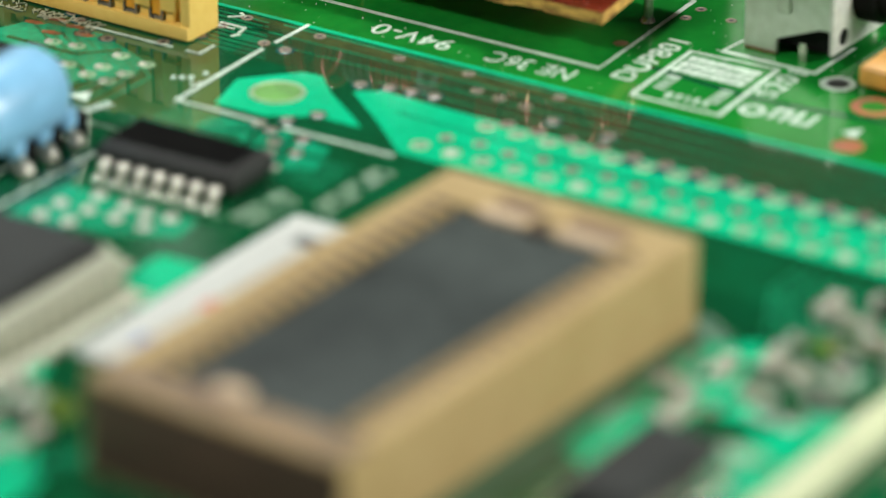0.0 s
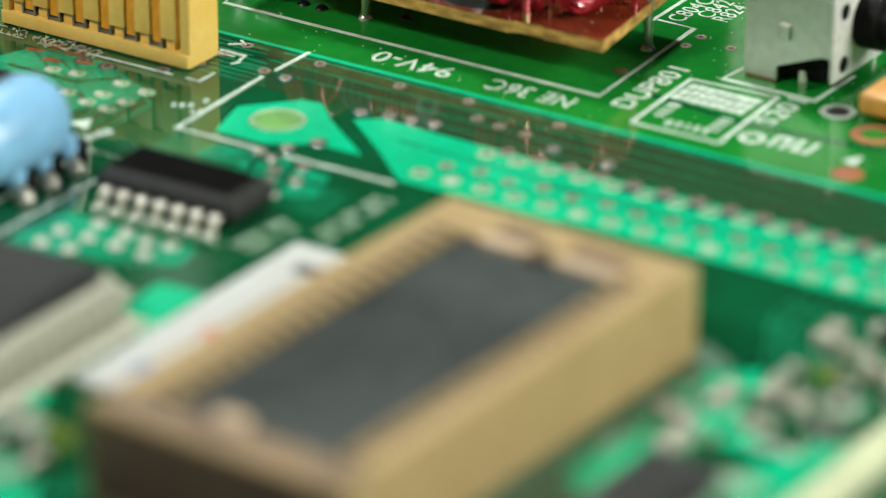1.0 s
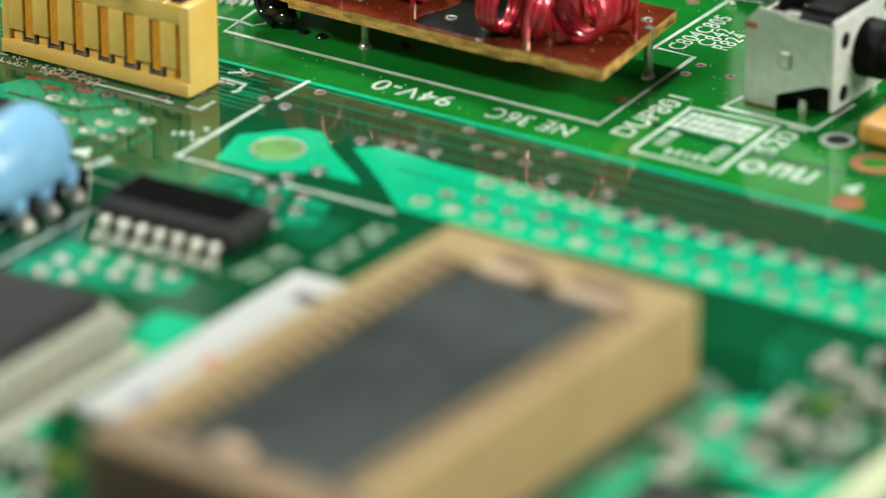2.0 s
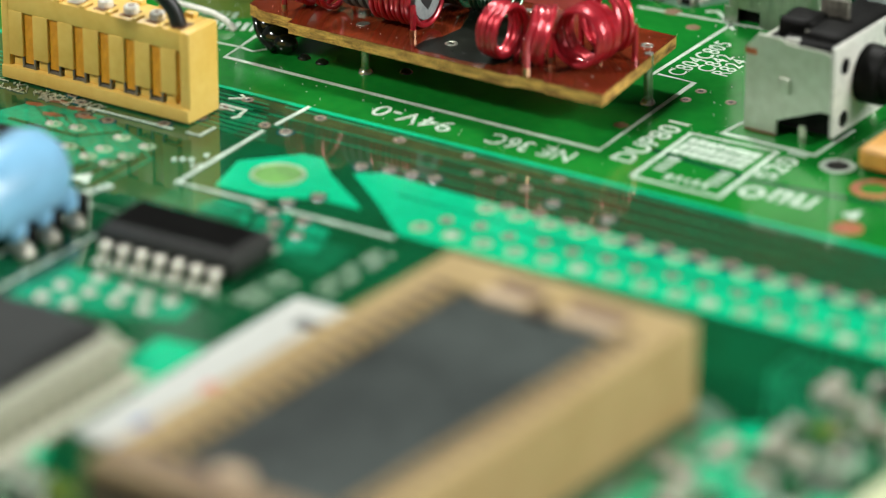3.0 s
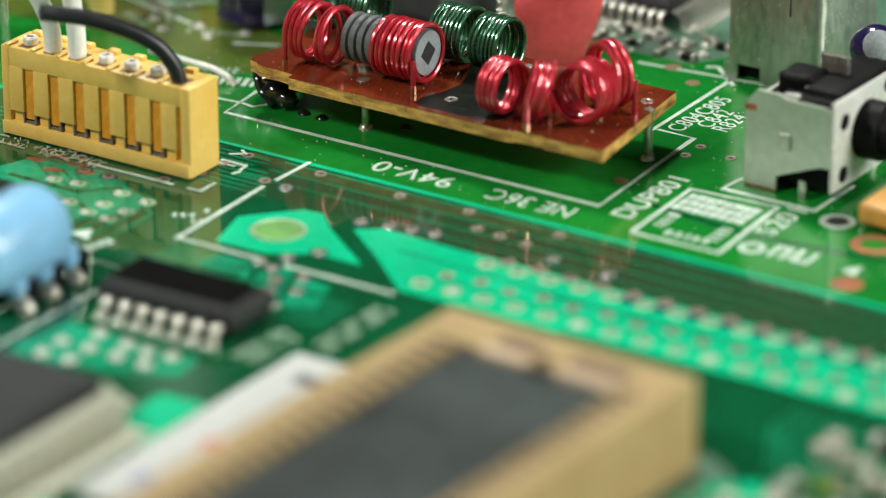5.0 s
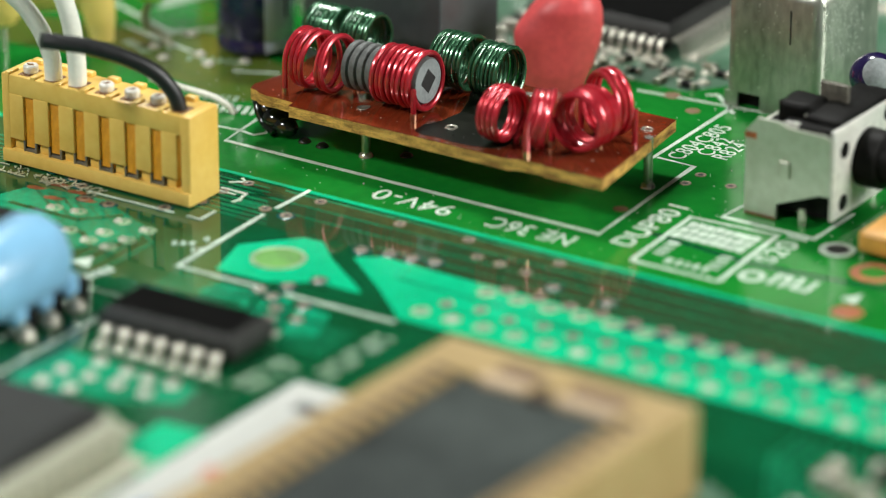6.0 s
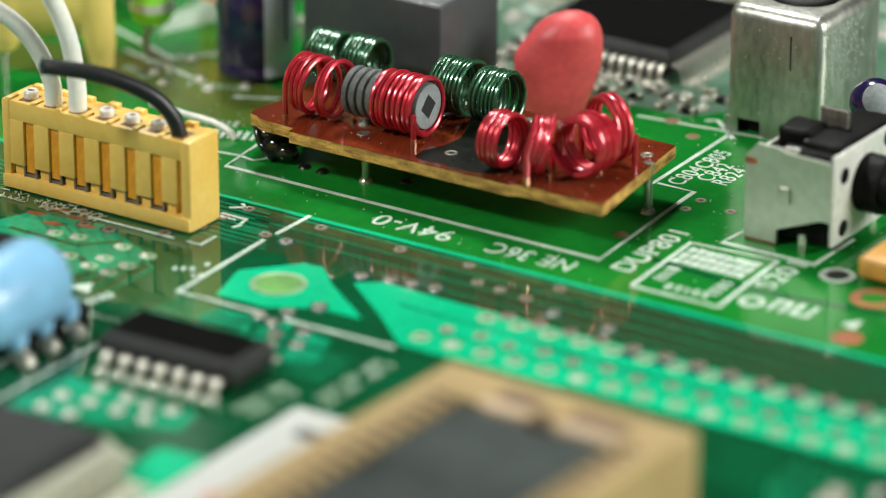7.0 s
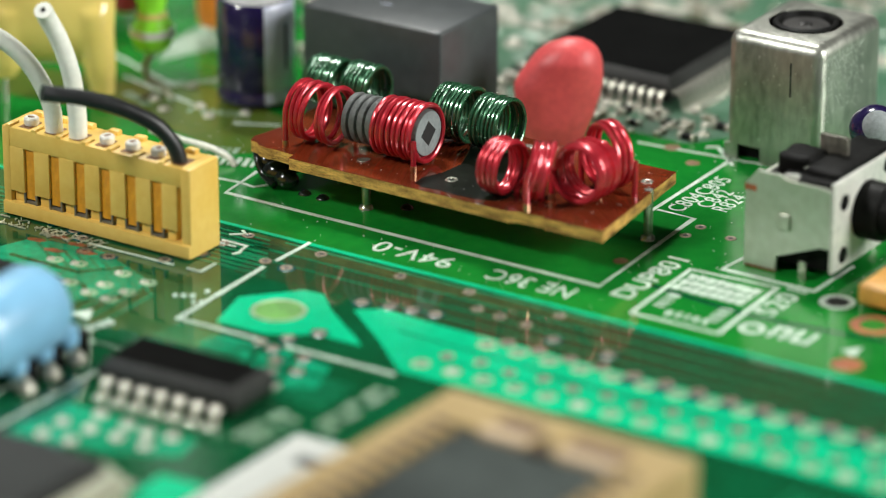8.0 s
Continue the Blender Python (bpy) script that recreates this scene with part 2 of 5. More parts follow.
def Lathe(prof, seg=24, m=None):
    return lathe(bmesh.new(), prof, seg, m)


def tube(bm, pts, r, seg=10, caps=True):
    """A round bar along points; r: a radius, or one for each point."""
    pts = [Vector(p) for p in pts]
    rs = r if isinstance(r, (list, tuple)) else [r] * len(pts)
    t0 = (pts[1] - pts[0]).normalized()
    n = t0.orthogonal().normalized()
    rings = []
    for i, p in enumerate(pts):
        t = (pts[min(i + 1, len(pts) - 1)] - pts[max(i - 1, 0)]).normalized()
        n = (n - t * n.dot(t)).normalized()
        b = t.cross(n)
        rings.append([bm.verts.new(p + (n * math.cos(2 * math.pi * k / seg) + b * math.sin(2 * math.pi * k / seg)) * rs[i]) for k in range(seg)])
    for a, b in zip(rings, rings[1:]):
        for k in range(seg):
            bm.faces.new((a[k], a[(k + 1) % seg], b[(k + 1) % seg], b[k]))
    if caps:
        bm.faces.new(rings[0][::-1])
        bm.faces.new(rings[-1])
    return bm


def Tube(pts, r, seg=10):
    return tube(bmesh.new(), pts, r, seg)


def spline(ctrl, n=8):
    """Smooth points through the control points."""
    c = [Vector(p) for p in ctrl]
    c = [c[0] * 2 - c[1]] + c + [c[-1] * 2 - c[-2]]
    out = []
    for i in range(1, len(c) - 2):
        for k in range(n):
            t = k / n
            out.append(0.5 * (2 * c[i] + (c[i + 1] - c[i - 1]) * t + (2 * c[i - 1] - 5 * c[i] + 4 * c[i + 1] - c[i + 2]) * t * t
                              + (3 * c[i] - c[i - 1] - 3 * c[i + 1] + c[i + 2]) * t ** 3))
    out.append(c[-2])
    return out


def strip(bm, pts, w, z0, z1):
    """A flat line of width w along points of the plan."""
    p = [Vector((x, y, 0)) for x, y in pts]
    left, right = [], []
    for i, q in enumerate(p):
        d = (p[min(i + 1, len(p) - 1)] - p[max(i - 1, 0)]).normalized()
        if 0 < i < len(p) - 1:
            a, b = (q - p[i - 1]).normalized(), (p[i + 1] - q).normalized()
            k = 1 / max(0.5, math.sqrt(max(0.01, (1 + a.dot(b)) / 2)))
        else:
            k = 1
        nrm = Vector((-d.y, d.x, 0)) * (w / 2 * k)
        left.append(q + nrm)
        right.append(q - nrm)
    lo = [(bm.verts.new((a.x, a.y, z0)), bm.verts.new((b.x, b.y, z0))) for a, b in zip(left, right)]
    hi = [(bm.verts.new((a.x, a.y, z1)), bm.verts.new((b.x, b.y, z1))) for a, b in zip(left, right)]
    for i in range(len(p) - 1):
        bm.faces.new((hi[i][0], hi[i][1], hi[i + 1][1], hi[i + 1][0]))
        bm.faces.new((lo[i][0], lo[i + 1][0], hi[i + 1][0], hi[i][0]))
        bm.faces.new((lo[i][1], hi[i][1], hi[i + 1][1], lo[i + 1][1]))
    return bm


def Strip(pts, w, z0=0.0, z1=0.06):
    return strip(bmesh.new(), pts, w, z0, z1)


def joint(r=0.55, h=0.35):
    """A rounded solder joint on its pad."""
    return Lathe([(r, 0), (r, 0.04), (r * 0.82, h * 0.45), (r * 0.5, h * 0.85), (r * 0.2, h), (0, h * 1.02)], 14)


def ring_mesh(r0, r1, h):
    return Lathe([(r0, 0.0), (r0, h), (r0 + 0.02, h + 0.01), (r1 - 0.03, h + 0.01), (r1, h - 0.02), (r1, 0)], 20)


def lettering(text, size, u, v, rz, parent, bold=0.0, width=1.0, label=""):
    cu = bpy.data.curves.new("lettering", "FONT")
    cu.body, cu.size, cu.extrude, cu.offset, cu.space_character = text, size * MM, 0.012 * MM, bold * MM, 1.06
    tmp = bpy.data.objects.new("lettering", cu)
    me = bpy.data.meshes.new_from_object(tmp)
    bpy.data.objects.remove(tmp)
    me.materials.clear()
    me.materials.append(M_SILK)
    ob = new("lettering", me)
    ob.parent = parent
    ob.matrix_basis = pose(u * MM, v * MM, 0.06 * MM, 0, 0, rz) @ Matrix.Diagonal((width, 1, 1, 1))
    tagged(ob, label or "white printed lettering " + text)
    return ob


# ---- the room and the desk round the board ----
def room():
    R, LO, HI = 1200, -750, 1500
    fl = thing("floor", 0, 0, LO, label="grey floor of a plain room", category="floor", kind="structure")
    part("floor_slab", Box(-R, -R, -40, R, R, 0), M_DESK, fl)
    ce = thing("ceiling", 0, 0, HI, label="pale painted plain ceiling", category="ceiling", kind="structure")
    part("ceiling_slab", Box(-R, -R, 0, R, R, 40), M_CEIL, ce)
    for nm, a, m in (("wall_north", (-R, R, LO, R, R + 60, HI), M_BACK), ("wall_south", (-R, -R - 60, LO, R, -R, HI), M_WALL),
                     ("wall_west", (-R - 60, -R, LO, -R, R, HI), M_WALL), ("wall_east", (R, -R, LO, R + 60, R, HI), M_WALL)):
        w = thing(nm, 0, 0, 0, label="charcoal plain backdrop wall" if m is M_BACK else "mid-grey plain room wall", category="wall", kind="structure")
        part("wall_face", Box(*a), m, w)
    desk = thing("desk", 0, 0, -1.62, label="grey laminate desk under the circuit board", category="desk")
    part("desktop", Box(-620, -520, -25, 640, 520, 0, 2), M_DESK, desk)
    for x in (-600, 580):
        for y in (-500, 460):
            part("leg", Box(x, y, LO + 1.62, x + 40, y + 40, -25), M_FRAME, desk)
    for eye, target, sx, sy, watts in LAMPS:
        m = look(eye, target)
        back = m.to_3x3() @ Vector((0, 0, 1))
        p = m.translation + back * 0.03
        lp = thing("desk_lamp", p.x / MM, p.y / MM, -1.62, 0, "white desk lamp with a flat square head", "desk lamp", "desk lamps")
        part("foot", Lathe([(0, 0), (60, 0), (60, 6), (20, 10), (0, 10)], 32), M_FRAME, lp)
        part("pole", Tube([(0, 0, 8), (0, 0, p.z / MM)], 5, 14), M_FRAME, lp)
        head = Box(-sx / MM / 2 - 6, -sy / MM / 2 - 6, 4, sx / MM / 2 + 6, sy / MM / 2 + 6, 22, 2)
        turn = m.to_3x3().to_4x4()
        bmesh.ops.transform(head, matrix=Matrix.Translation((m.translation - Vector((p.x, p.y, -0.00162))) / MM) @ turn, verts=head.verts)
        part("lamp_head", head, M_FRAME, lp)


room()

# ---- the circuit board ----
board = thing("circuit_board", label="green printed circuit board with white print and dense copper traces", category="circuit board", kind="structure")
part("substrate", Box(-80, -85, -1.6, 55, 90, 0), M_DARK, board, "dark green laminate")
part("green_pour", Prism([(-79.9, -3.95), (54.9, -3.95), (54.9, 89.9), (-79.9, 89.9)], 0.0, 0.03), M_GREEN, board, "green mask over the ground plane")
part("mask_edge", Strip([(-79.9, -4.12), (54.9, -4.12)], 0.38, 0, 0.05), M_TEAL, board, "bright green edge of the plane")
part("olive_mask", Prism([(-60, 6), (-46, 8.2), (-37.6, 7.4), (-32.6, 6.2), (-30.4, 8), (-30, 12.4), (-36, 14.6), (-42, 16.2), (-47, 13.8), (-60, 12)], 0.0, 0.036), M_OLIVE, board, "olive green area of the mask")
part("pale_mask", Prism([(-40, 24.6), (-8, 24.6), (-6.2, 27), (-6.2, 33), (12, 33.5), (54, 50), (54, 89), (-60, 89), (-48, 40)], 0.0, 0.034), M_PALE_MASK, board, "pale green area of the mask")

part("mask_band", Prism([(-20.5, -10.4), (-21.5, -4.5), (54, -4.5), (54, -10.2), (-4, -10.2), (-12, -9.8)], 0.0, 0.012), M_BAND, board, "brownish mask over fine traces")
TEAL_AREAS = [
    [(-16.7, -17.5), (-17.8, -13.6), (-15.0, -10.5), (-13.6, -10.4), (-11.8, -12.2), (-8.0, -15.0), (-7.2, -15.7), (-10.4, -15.8), (-13.0, -17.4)],
    [(-10.7, -11.4), (-9.2, -10.3), (-4.2, -10.5), (54, -10.4), (54, -17.4), (-3.2, -17.6), (-6.6, -14.6)],
]
# copper areas in a deeper green than the bright ones
TEAL_MID_AREAS = [
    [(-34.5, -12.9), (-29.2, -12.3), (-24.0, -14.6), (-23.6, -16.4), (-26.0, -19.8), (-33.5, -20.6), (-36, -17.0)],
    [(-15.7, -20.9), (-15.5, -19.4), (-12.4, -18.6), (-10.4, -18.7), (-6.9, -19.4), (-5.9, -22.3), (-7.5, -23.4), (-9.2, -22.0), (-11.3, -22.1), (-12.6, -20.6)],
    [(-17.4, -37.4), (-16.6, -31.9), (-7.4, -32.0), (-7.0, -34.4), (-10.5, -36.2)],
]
TEAL_FRONT = [
    [(-6.4, -44.6), (-6.4, -36.8), (-3.4, -36.6), (-3.2, -42.8)],
    [(24.5, -44), (24.5, -30), (27.5, -28), (29, -34), (27.5, -46)],
    [(31.5, -41), (33.5, -34), (36.4, -33), (36.4, -44), (33, -46)],
    [(36, -30), (36, -22), (48, -22), (48, -30)],
    [(-9, -70), (-9, -58), (2, -58), (5, -64), (5, -76)],
]
# paler green strip along the tan module's right base
part("pale_mask", Prism([(23.0, -26.6), (25.6, -28.2), (26.6, -34), (25.8, -41), (25.2, -50), (24.2, -62), (22.0, -62), (22.6, -45)], 0.0, 0.017), M_PALE_MASK, board, "pale green area of the mask")
for poly in TEAL_AREAS + TEAL_FRONT:
    part("copper_area", Prism(poly, 0.0, 0.03), M_TEAL, board, "bright green masked copper area")
for poly in TEAL_MID_AREAS:
    part("copper_area", Prism(poly, 0.0, 0.03), M_TEAL_MID, board, "mid green masked copper area")

for i, (u, v) in enumerate(((-33.6, -12.2), (-31.9, -12.6), (-34.6, -13.4), (-30.6, -13.4), (-32.6, -14.2))):
    part("copper_stain", Prism([(u, v), (u + 0.9, v + 0.1), (u + 1.3, v + 0.5), (u + 0.5, v + 0.6), (u - 0.2, v + 0.3)], 0.0, 0.05 + 0.002 * i), M_RUST, board, "bare orange copper patch")

# traces in the band below the plane's edge and round the chips
rng = random.Random(5)
for i in range(11):
    v = -4.75 - i * 0.5
    pts = [(-21 + rng.uniform(-2, 2), v)]
    if i > 6:
        pts = [(-9.5 + rng.uniform(-1, 1), v)]
    x = pts[0][0]
    while x < 45:
        x += rng.uniform(9, 22)
        pts += [(x, pts[-1][1])]
    part("trace", Strip(pts, rng.choice((0.16, 0.2, 0.24)), 0, 0.022), M_TRACE_BROWN if i % 3 else M_TRACE, board)
for i in range(9):
    v = -5.0 - i * 0.62
    part("trace", Strip([(-60, v - 2), (-40, v - 2), (-38, v), (-21.5 + 0.4 * i, v)], 0.2, 0, 0.022), M_TRACE, board)
for i in range(8):
    u = -34 + i * 1.15
    part("trace", Strip([(u, -13.2 - 0.1 * i), (u + 3.5, -15.6 - 0.1 * i), (u + 3.5, -20 - 0.2 * i)], 0.22, 0, 0.045), M_TRACE, board)
for i in range(7):
    part("trace", Strip([(-18.6, -19.0 - i * 0.55), (-12.5, -19.0 - i * 0.55), (-10.5, -21 - i * 0.55), (-4, -21 - i * 0.55)], 0.2, 0, 0.02), M_TRACE, board)
for i in range(10):
    part("trace", Strip([(24.5 + i * 0.8, -18.6), (24.5 + i * 0.8, -22 - 0.5 * i), (27 + i * 0.9, -27 - 0.3 * i)], 0.24, 0, 0.02), M_TRACE, board)
for i in range(14):
    part("trace", Strip([(-60 + i * 1.3, 30), (-60 + i * 1.3, 38 + i * 0.5), (-52 + i * 1.3, 46 + i * 0.5)], 0.3, 0, 0.05), M_TRACE, board)

for i, pts in enumerate(([(-15.2, -20.2), (-9.6, -19.6)], [(-12.2, -18.7), (-11.4, -22.0)], [(-9.8, -18.8), (-8.2, -22.8)], [(-11.8, -20.9), (-6.4, -20.9)],
                         [(-35, -17.6), (-27, -17.4), (-25.4, -18.8)], [(-34, -15.9), (-28.6, -15.9), (-26.6, -13.8)])):
    part("mask_gap", Strip(pts, 0.34, 0, 0.046 + 0.002 * i), M_DARK, board, "dark gap in the bright copper area")
for u, v, du, dv in ((34.2, -20.2, 3.6, 1.5), (31.6, -30.6, 2.6, 2.0), (35.2, -33.2, 2.4, 1.6), (31.0, -40.6, 2.6, 1.4), (28.4, -50.6, 2.4, 2.0), (30.0, -24.2, 1.8, 1.0),
                        (-3.6, -55.4, 3.0, 1.6), (-1.4, -60.6, 2.6, 1.6)):
    part("print_patch", Prism([(u, v), (u + du, v + 0.2), (u + du * 0.9, v + dv), (u + du * 0.1, v + dv * 0.9)], 0.0, 0.05), M_WORN_PRINT, board, "worn pale print patch")
part("print_patch", Prism([(-47.8, 18.3), (-46.1, 23.1), (-50.0, 28.4), (-49.5, 20.8)], 0.0, 0.045), M_WORN_PRINT, board, "worn pale print patch")

# mounting hole in the bright island: a ring round an added flat disc, no opening
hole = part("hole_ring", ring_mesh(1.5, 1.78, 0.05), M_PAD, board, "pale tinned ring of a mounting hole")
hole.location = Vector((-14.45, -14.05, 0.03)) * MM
hb = part("hole", Lathe([(0, 0.02), (1.51, 0.02), (1.51, 0.0)], 28), M_HOLE_DISC, board, "flat green disc in place of the open hole")
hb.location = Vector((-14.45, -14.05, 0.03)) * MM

VIA = mesh_of("via", ring_mesh(0.22, 0.42, 0.03), M_VIA)
CLEARANCE = mesh_of("via_clearance", Lathe([(0, 0.01), (0.60, 0.01), (0.62, 0)], 16), M_CLEAR)
VIA_HOLE = mesh_of("via_hole", Lathe([(0, 0.02), (0.23, 0.02), (0.23, 0)], 14), M_HOLE)
PADRING = mesh_of("pad_ring", ring_mesh(0.26, 0.62, 0.04), M_PAD)
JOINT = mesh_of("solder_joint", joint(0.5, 0.32), M_LEAD)


def via(u, v, s=1.0):
    place("via", VIA, board, u, v, 0.03, 0, s)
    place("via_hole", VIA_HOLE, board, u, v, 0.03, 0, s)


for u, v in ((-23.15, -5.09), (-19.76, -7.98), (-18.01, -8.17), (-17.48, -5.13), (-11.27, -5.41), (-6.27, -5.19), (-4.38, -7.16), (0.39, -5.3),
             (-10.94, -10.17), (-9.13, -9.73), (-7.63, -9.49), (-6.12, -9.25), (-23.72, -7.07), (-28.49, -12.79), (-30.35, -12.88),
             (-31.85, -11.24), (-34.83, -10.06), (-33, -10.5), (-10.42, -15.5), (-11.5, -17.23), (0.27, 10.24), (0.36, 12.03), (2.93, 11.4),
             (4.4, 12.6), (-2.6, -7.4), (-0.6, -7.6), (-9.0, -19.2), (-8.2, -21.0), (-10.2, -20.4), (-11.4, -19.0), (-12.6, -18.6), (-9.6, -21.8),
             (2.0, -8.6), (6.0, -8.8), (-25.2, -11.3), (-23.9, -9.2)):
    via(u, v, 1.0 if v < 9 else 0.9)
    if v < -8:
        place("via_clearance", CLEARANCE, board, u, v, 0.03)
for k in range(15):
    u = -0.9 + 2.2 * k
    place("pad_ring", PADRING, board, u, -11.5, 0.03)
    place("via_hole", VIA_HOLE, board, u, -11.5, 0.04, 0, 1.2)
    via(u + 0.9, -10.6, 1.25)
    u = -2.7 + 2.2 * k
    place("pad_ring", PADRING, board, u, -16.0, 0.03)
    place("solder_joint", JOINT, board, u, -16.0, 0.03, 0, 0.8) if k % 4 == 1 else place("via_hole", VIA_HOLE, board, u, -16.0, 0.04, 0, 1.2)
    via(u + 0.7, -14.2 + 0.3 * (k % 2), 1.1)
for k in range(4, 15):
    u = -0.9 + 2.2 * k
    part("mask_gap", Prism([(u + 0.55, -11.9), (u + 1.6, -11.9), (u + 1.65, -10.3), (u + 0.5, -10.3)], 0.0, 0.036), M_CLEAR, board, "dark gap between pads")
part("trace", Strip([(4.5, -13.4), (21, -13.3), (22.5, -12.6), (30, -12.6)], 0.5, 0, 0.036), M_TRACE, board)
part("trace", Strip([(-6.5, -12.6), (3, -12.9), (4.5, -13.4)], 0.22, 0, 0.036), M_TRACE, board)
part("trace", Strip([(-2, -14.9), (30, -14.9)], 0.18, 0, 0.036), M_TRACE, board)
part("trace", Strip([(8, -17.5), (30, -17.3)], 0.3, 0, 0.036), M_DARK, board)
for u, v in ((-26.28, -14.68), (-24.07, -14.99), (-26.11, -16.76), (-24.22, -16.93), (-31.28, -15.18), (-26.21, -18.24), (-24.53, -18.42),
             (-29.6, -14.9), (-28.2, -17.6), (-30.2, -18.9)):
    place("solder_joint", JOINT, board, u, v, 0.03, 0, 0.62)
    place("pad_ring", PADRING, board, u + 0.35, v + 0.1, 0.03, 0, 0.8)
for u, v in ((-15.38, -36.17), (-13.48, -36.04), (-15.4, -34.31), (-13.49, -34.19), (-11.52, -34.21), (-9.42, -34.32), (-8.83, -32.54),
             (-14.2, -32.29), (-12.0, -32.6), (-10.4, -32.8)):
    place("solder_joint", JOINT, board, u, v, 0.03, 0, 1.0)

# ---- white print on the board ----
SILK = [
    ([(-29.4, 5.6), (-28.8, 0.2), (0, 0), (-0.74, 13.06), (-3.5, 13.1)], 0.26),
    ([(-3.75, 12.7), (-3.95, 23.9)], 0.26), ([(-10.92, 23.02), (-4.41, 23.71)], 0.26), ([(-3.9, 23.75), (-1.77, 24.04)], 0.26),
    ([(-5.9, 25.2), (-3.3, 22.7)], 0.3), ([(-5.9, 25.2), (-6.6, 24.7)], 0.3),
    ([(3.8, -2.5), (3.4, 5.5), (9.4, 5.9), (9.9, -2.4), (3.8, -2.5)], 0.26),
    ([(5.3, 9.2), (5.0, 6.65), (11.6, 6.6), (11.7, 11.6)], 0.28),
    ([(-19.3, -8.8), (-18.9, -18.4), (-12.4, -18.3)], 0.28), ([(-11.0, -18.3), (-3.1, -18.2)], 0.28),
]
SILK_SMALL = [
    ([(-30.9, -11.75), (-24.2, -11.66)], 0.22), ([(-23.2, -11.65), (-22.15, -11.65), (-22.17, -10.0)], 0.22),
    ([(-24.2, -6.6), (-22.2, -6.63), (-22.1, -7.5)], 0.22), ([(-24.2, -7.1), (-22.7, -7.1)], 0.18), ([(-22.2, -8.2), (-21.9, -7.6)], 0.2),
    ([(-24.3, -5.6), (-23.4, -5.0), (-24.0, -4.6)], 0.24),
    ([(-19.22, -7.6), (-19.16, -3.9)], 0.28),
    ([(-29.0, 2.2), (-27.8, 2.0), (-27.2, 3.0), (-27.6, 5.0)], 0.2), ([(-31.0, 2.0), (-29.0, 2.2)], 0.2),
    ([(-21.2, -37.0), (-21.2, -24.0), (-18.2, -24.0), (-18.2, -37.0)], 0.24),
    ([(-48, 14.5), (-40.5, 12.5)], 0.3), ([(-52, 18), (-44, 14.8), (-42, 17.5)], 0.3), ([(-36, 11.0), (-33, 12.4)], 0.3),
]
for pts, w in SILK + SILK_SMALL:
    part("print_line", Strip(pts, w, 0.03, 0.062), M_SILK, board)
lettering("94V-0", 2.35, -9.5, -1.2, 180, board, 0.0, 1.0)
lettering("NE 36C", 2.3, -0.6, -1.2, 180, board, 0.0, 0.80)
lettering("DUP801", 2.1, 2.65, -0.9, 90, board, 0.01, 1.05)
lettering("C804C805", 1.75, -2.0, 13.5, 90, board, 0.0, 0.86)
lettering("C842", 1.7, -0.75, 15.1, 90, board, 0.0, 0.86)
lettering("R824", 1.7, 0.5, 15.0, 90, board, 0.0, 0.86)
lettering("S201", 2.0, 11.35, 1.6, 90, board, 0.01, 1.25)


def print_bars(u, v, du, dv, rows, seed, rz=0.0, fill=0.75, ink=None, gap=0.24):
    """Unreadable print as short bars."""
    rg = random.Random(seed)
    bm = bmesh.new()
    for r in range(rows):
        y = dv * r / rows
        x = 0.0
        while x < du - 0.2:
            w = rg.uniform(0.2, 0.4)
            if rg.random() < fill:
                box(bm, x, y, 0, min(du, x + w), y + dv / rows * 0.66, 0.03)
            x += w + gap
    ob = part("print_bars", bm, ink or M_SILK, board, "unreadable white printed characters")
    ob.matrix_basis = pose(u * MM, v * MM, 0.034 * MM, 0, 0, rz)


print_bars(9.0, -0.9, 2.2, 1.3, 1, 3, 92, 0.95, None, 0.36)
print_bars(5.1, -0.7, 2.4, 1.2, 1, 4, 92, 0.95, None, 0.36)
print_bars(5.6, -1.7, 3.0, 1.2, 1, 6, 2, 0.95, None, 0.36)
part("mask_gap", Strip([(2.3, 2.0), (6.0, 1.56), (10.2, 1.14), (12.9, 1.32), (15.8, 1.68), (19, 2.2)], 0.55, 0.0, 0.036), M_DARK, board, "dark gap between copper areas")
print_bars(-21.2, -15.9, 1.7, 0.8, 1, 7, 30, 0.6)
print_bars(-20.4, -16.6, 1.7, 0.8, 1, 8, 30, 0.6)
print_bars(-19.9, -14.3, 1.2, 0.8, 1, 9, 30, 0.7)
part("print_mark", Prism([(-24.9, -21.4), (-24.1, -20.1), (-23.3, -21.6)], 0.03, 0.06), M_SILK, board, "white printed arrow head")
print_bars(-22.3, -23.4, 2.8, 1.1, 1, 21, 75, 0.8)
print_bars(-34.2, 3.4, 4.6, 2.2, 1, 9, 20)
print_bars(-27.0, -27.8, 5.0, 1.6, 1, 10, 88, 0.7, M_WORN_PRINT)
print_bars(-4.4, -30.6, 4.6, 2.2, 2, 11, 85, 0.7, M_WORN_PRINT)
print_bars(-1.6, -27.2, 7.0, 1.8, 2, 12, 90, 0.7, M_WORN_PRINT)
for k, (u, v, du, dv, rz) in enumerate(((-39.95, 10.98, 4.6, 1.3, 20), (-45.9, 11.41, 3.2, 1.2, -20), (-44.33, 14.91, 4.0, 1.0, 35), (-35.05, 5.31, 3.0, 1.6, 20), (-43.24, 10.17, 2.6, 0.9, 60))):
    print_bars(u, v, du, dv, 1, 60 + k, rz, 0.8, M_WORN_PRINT)
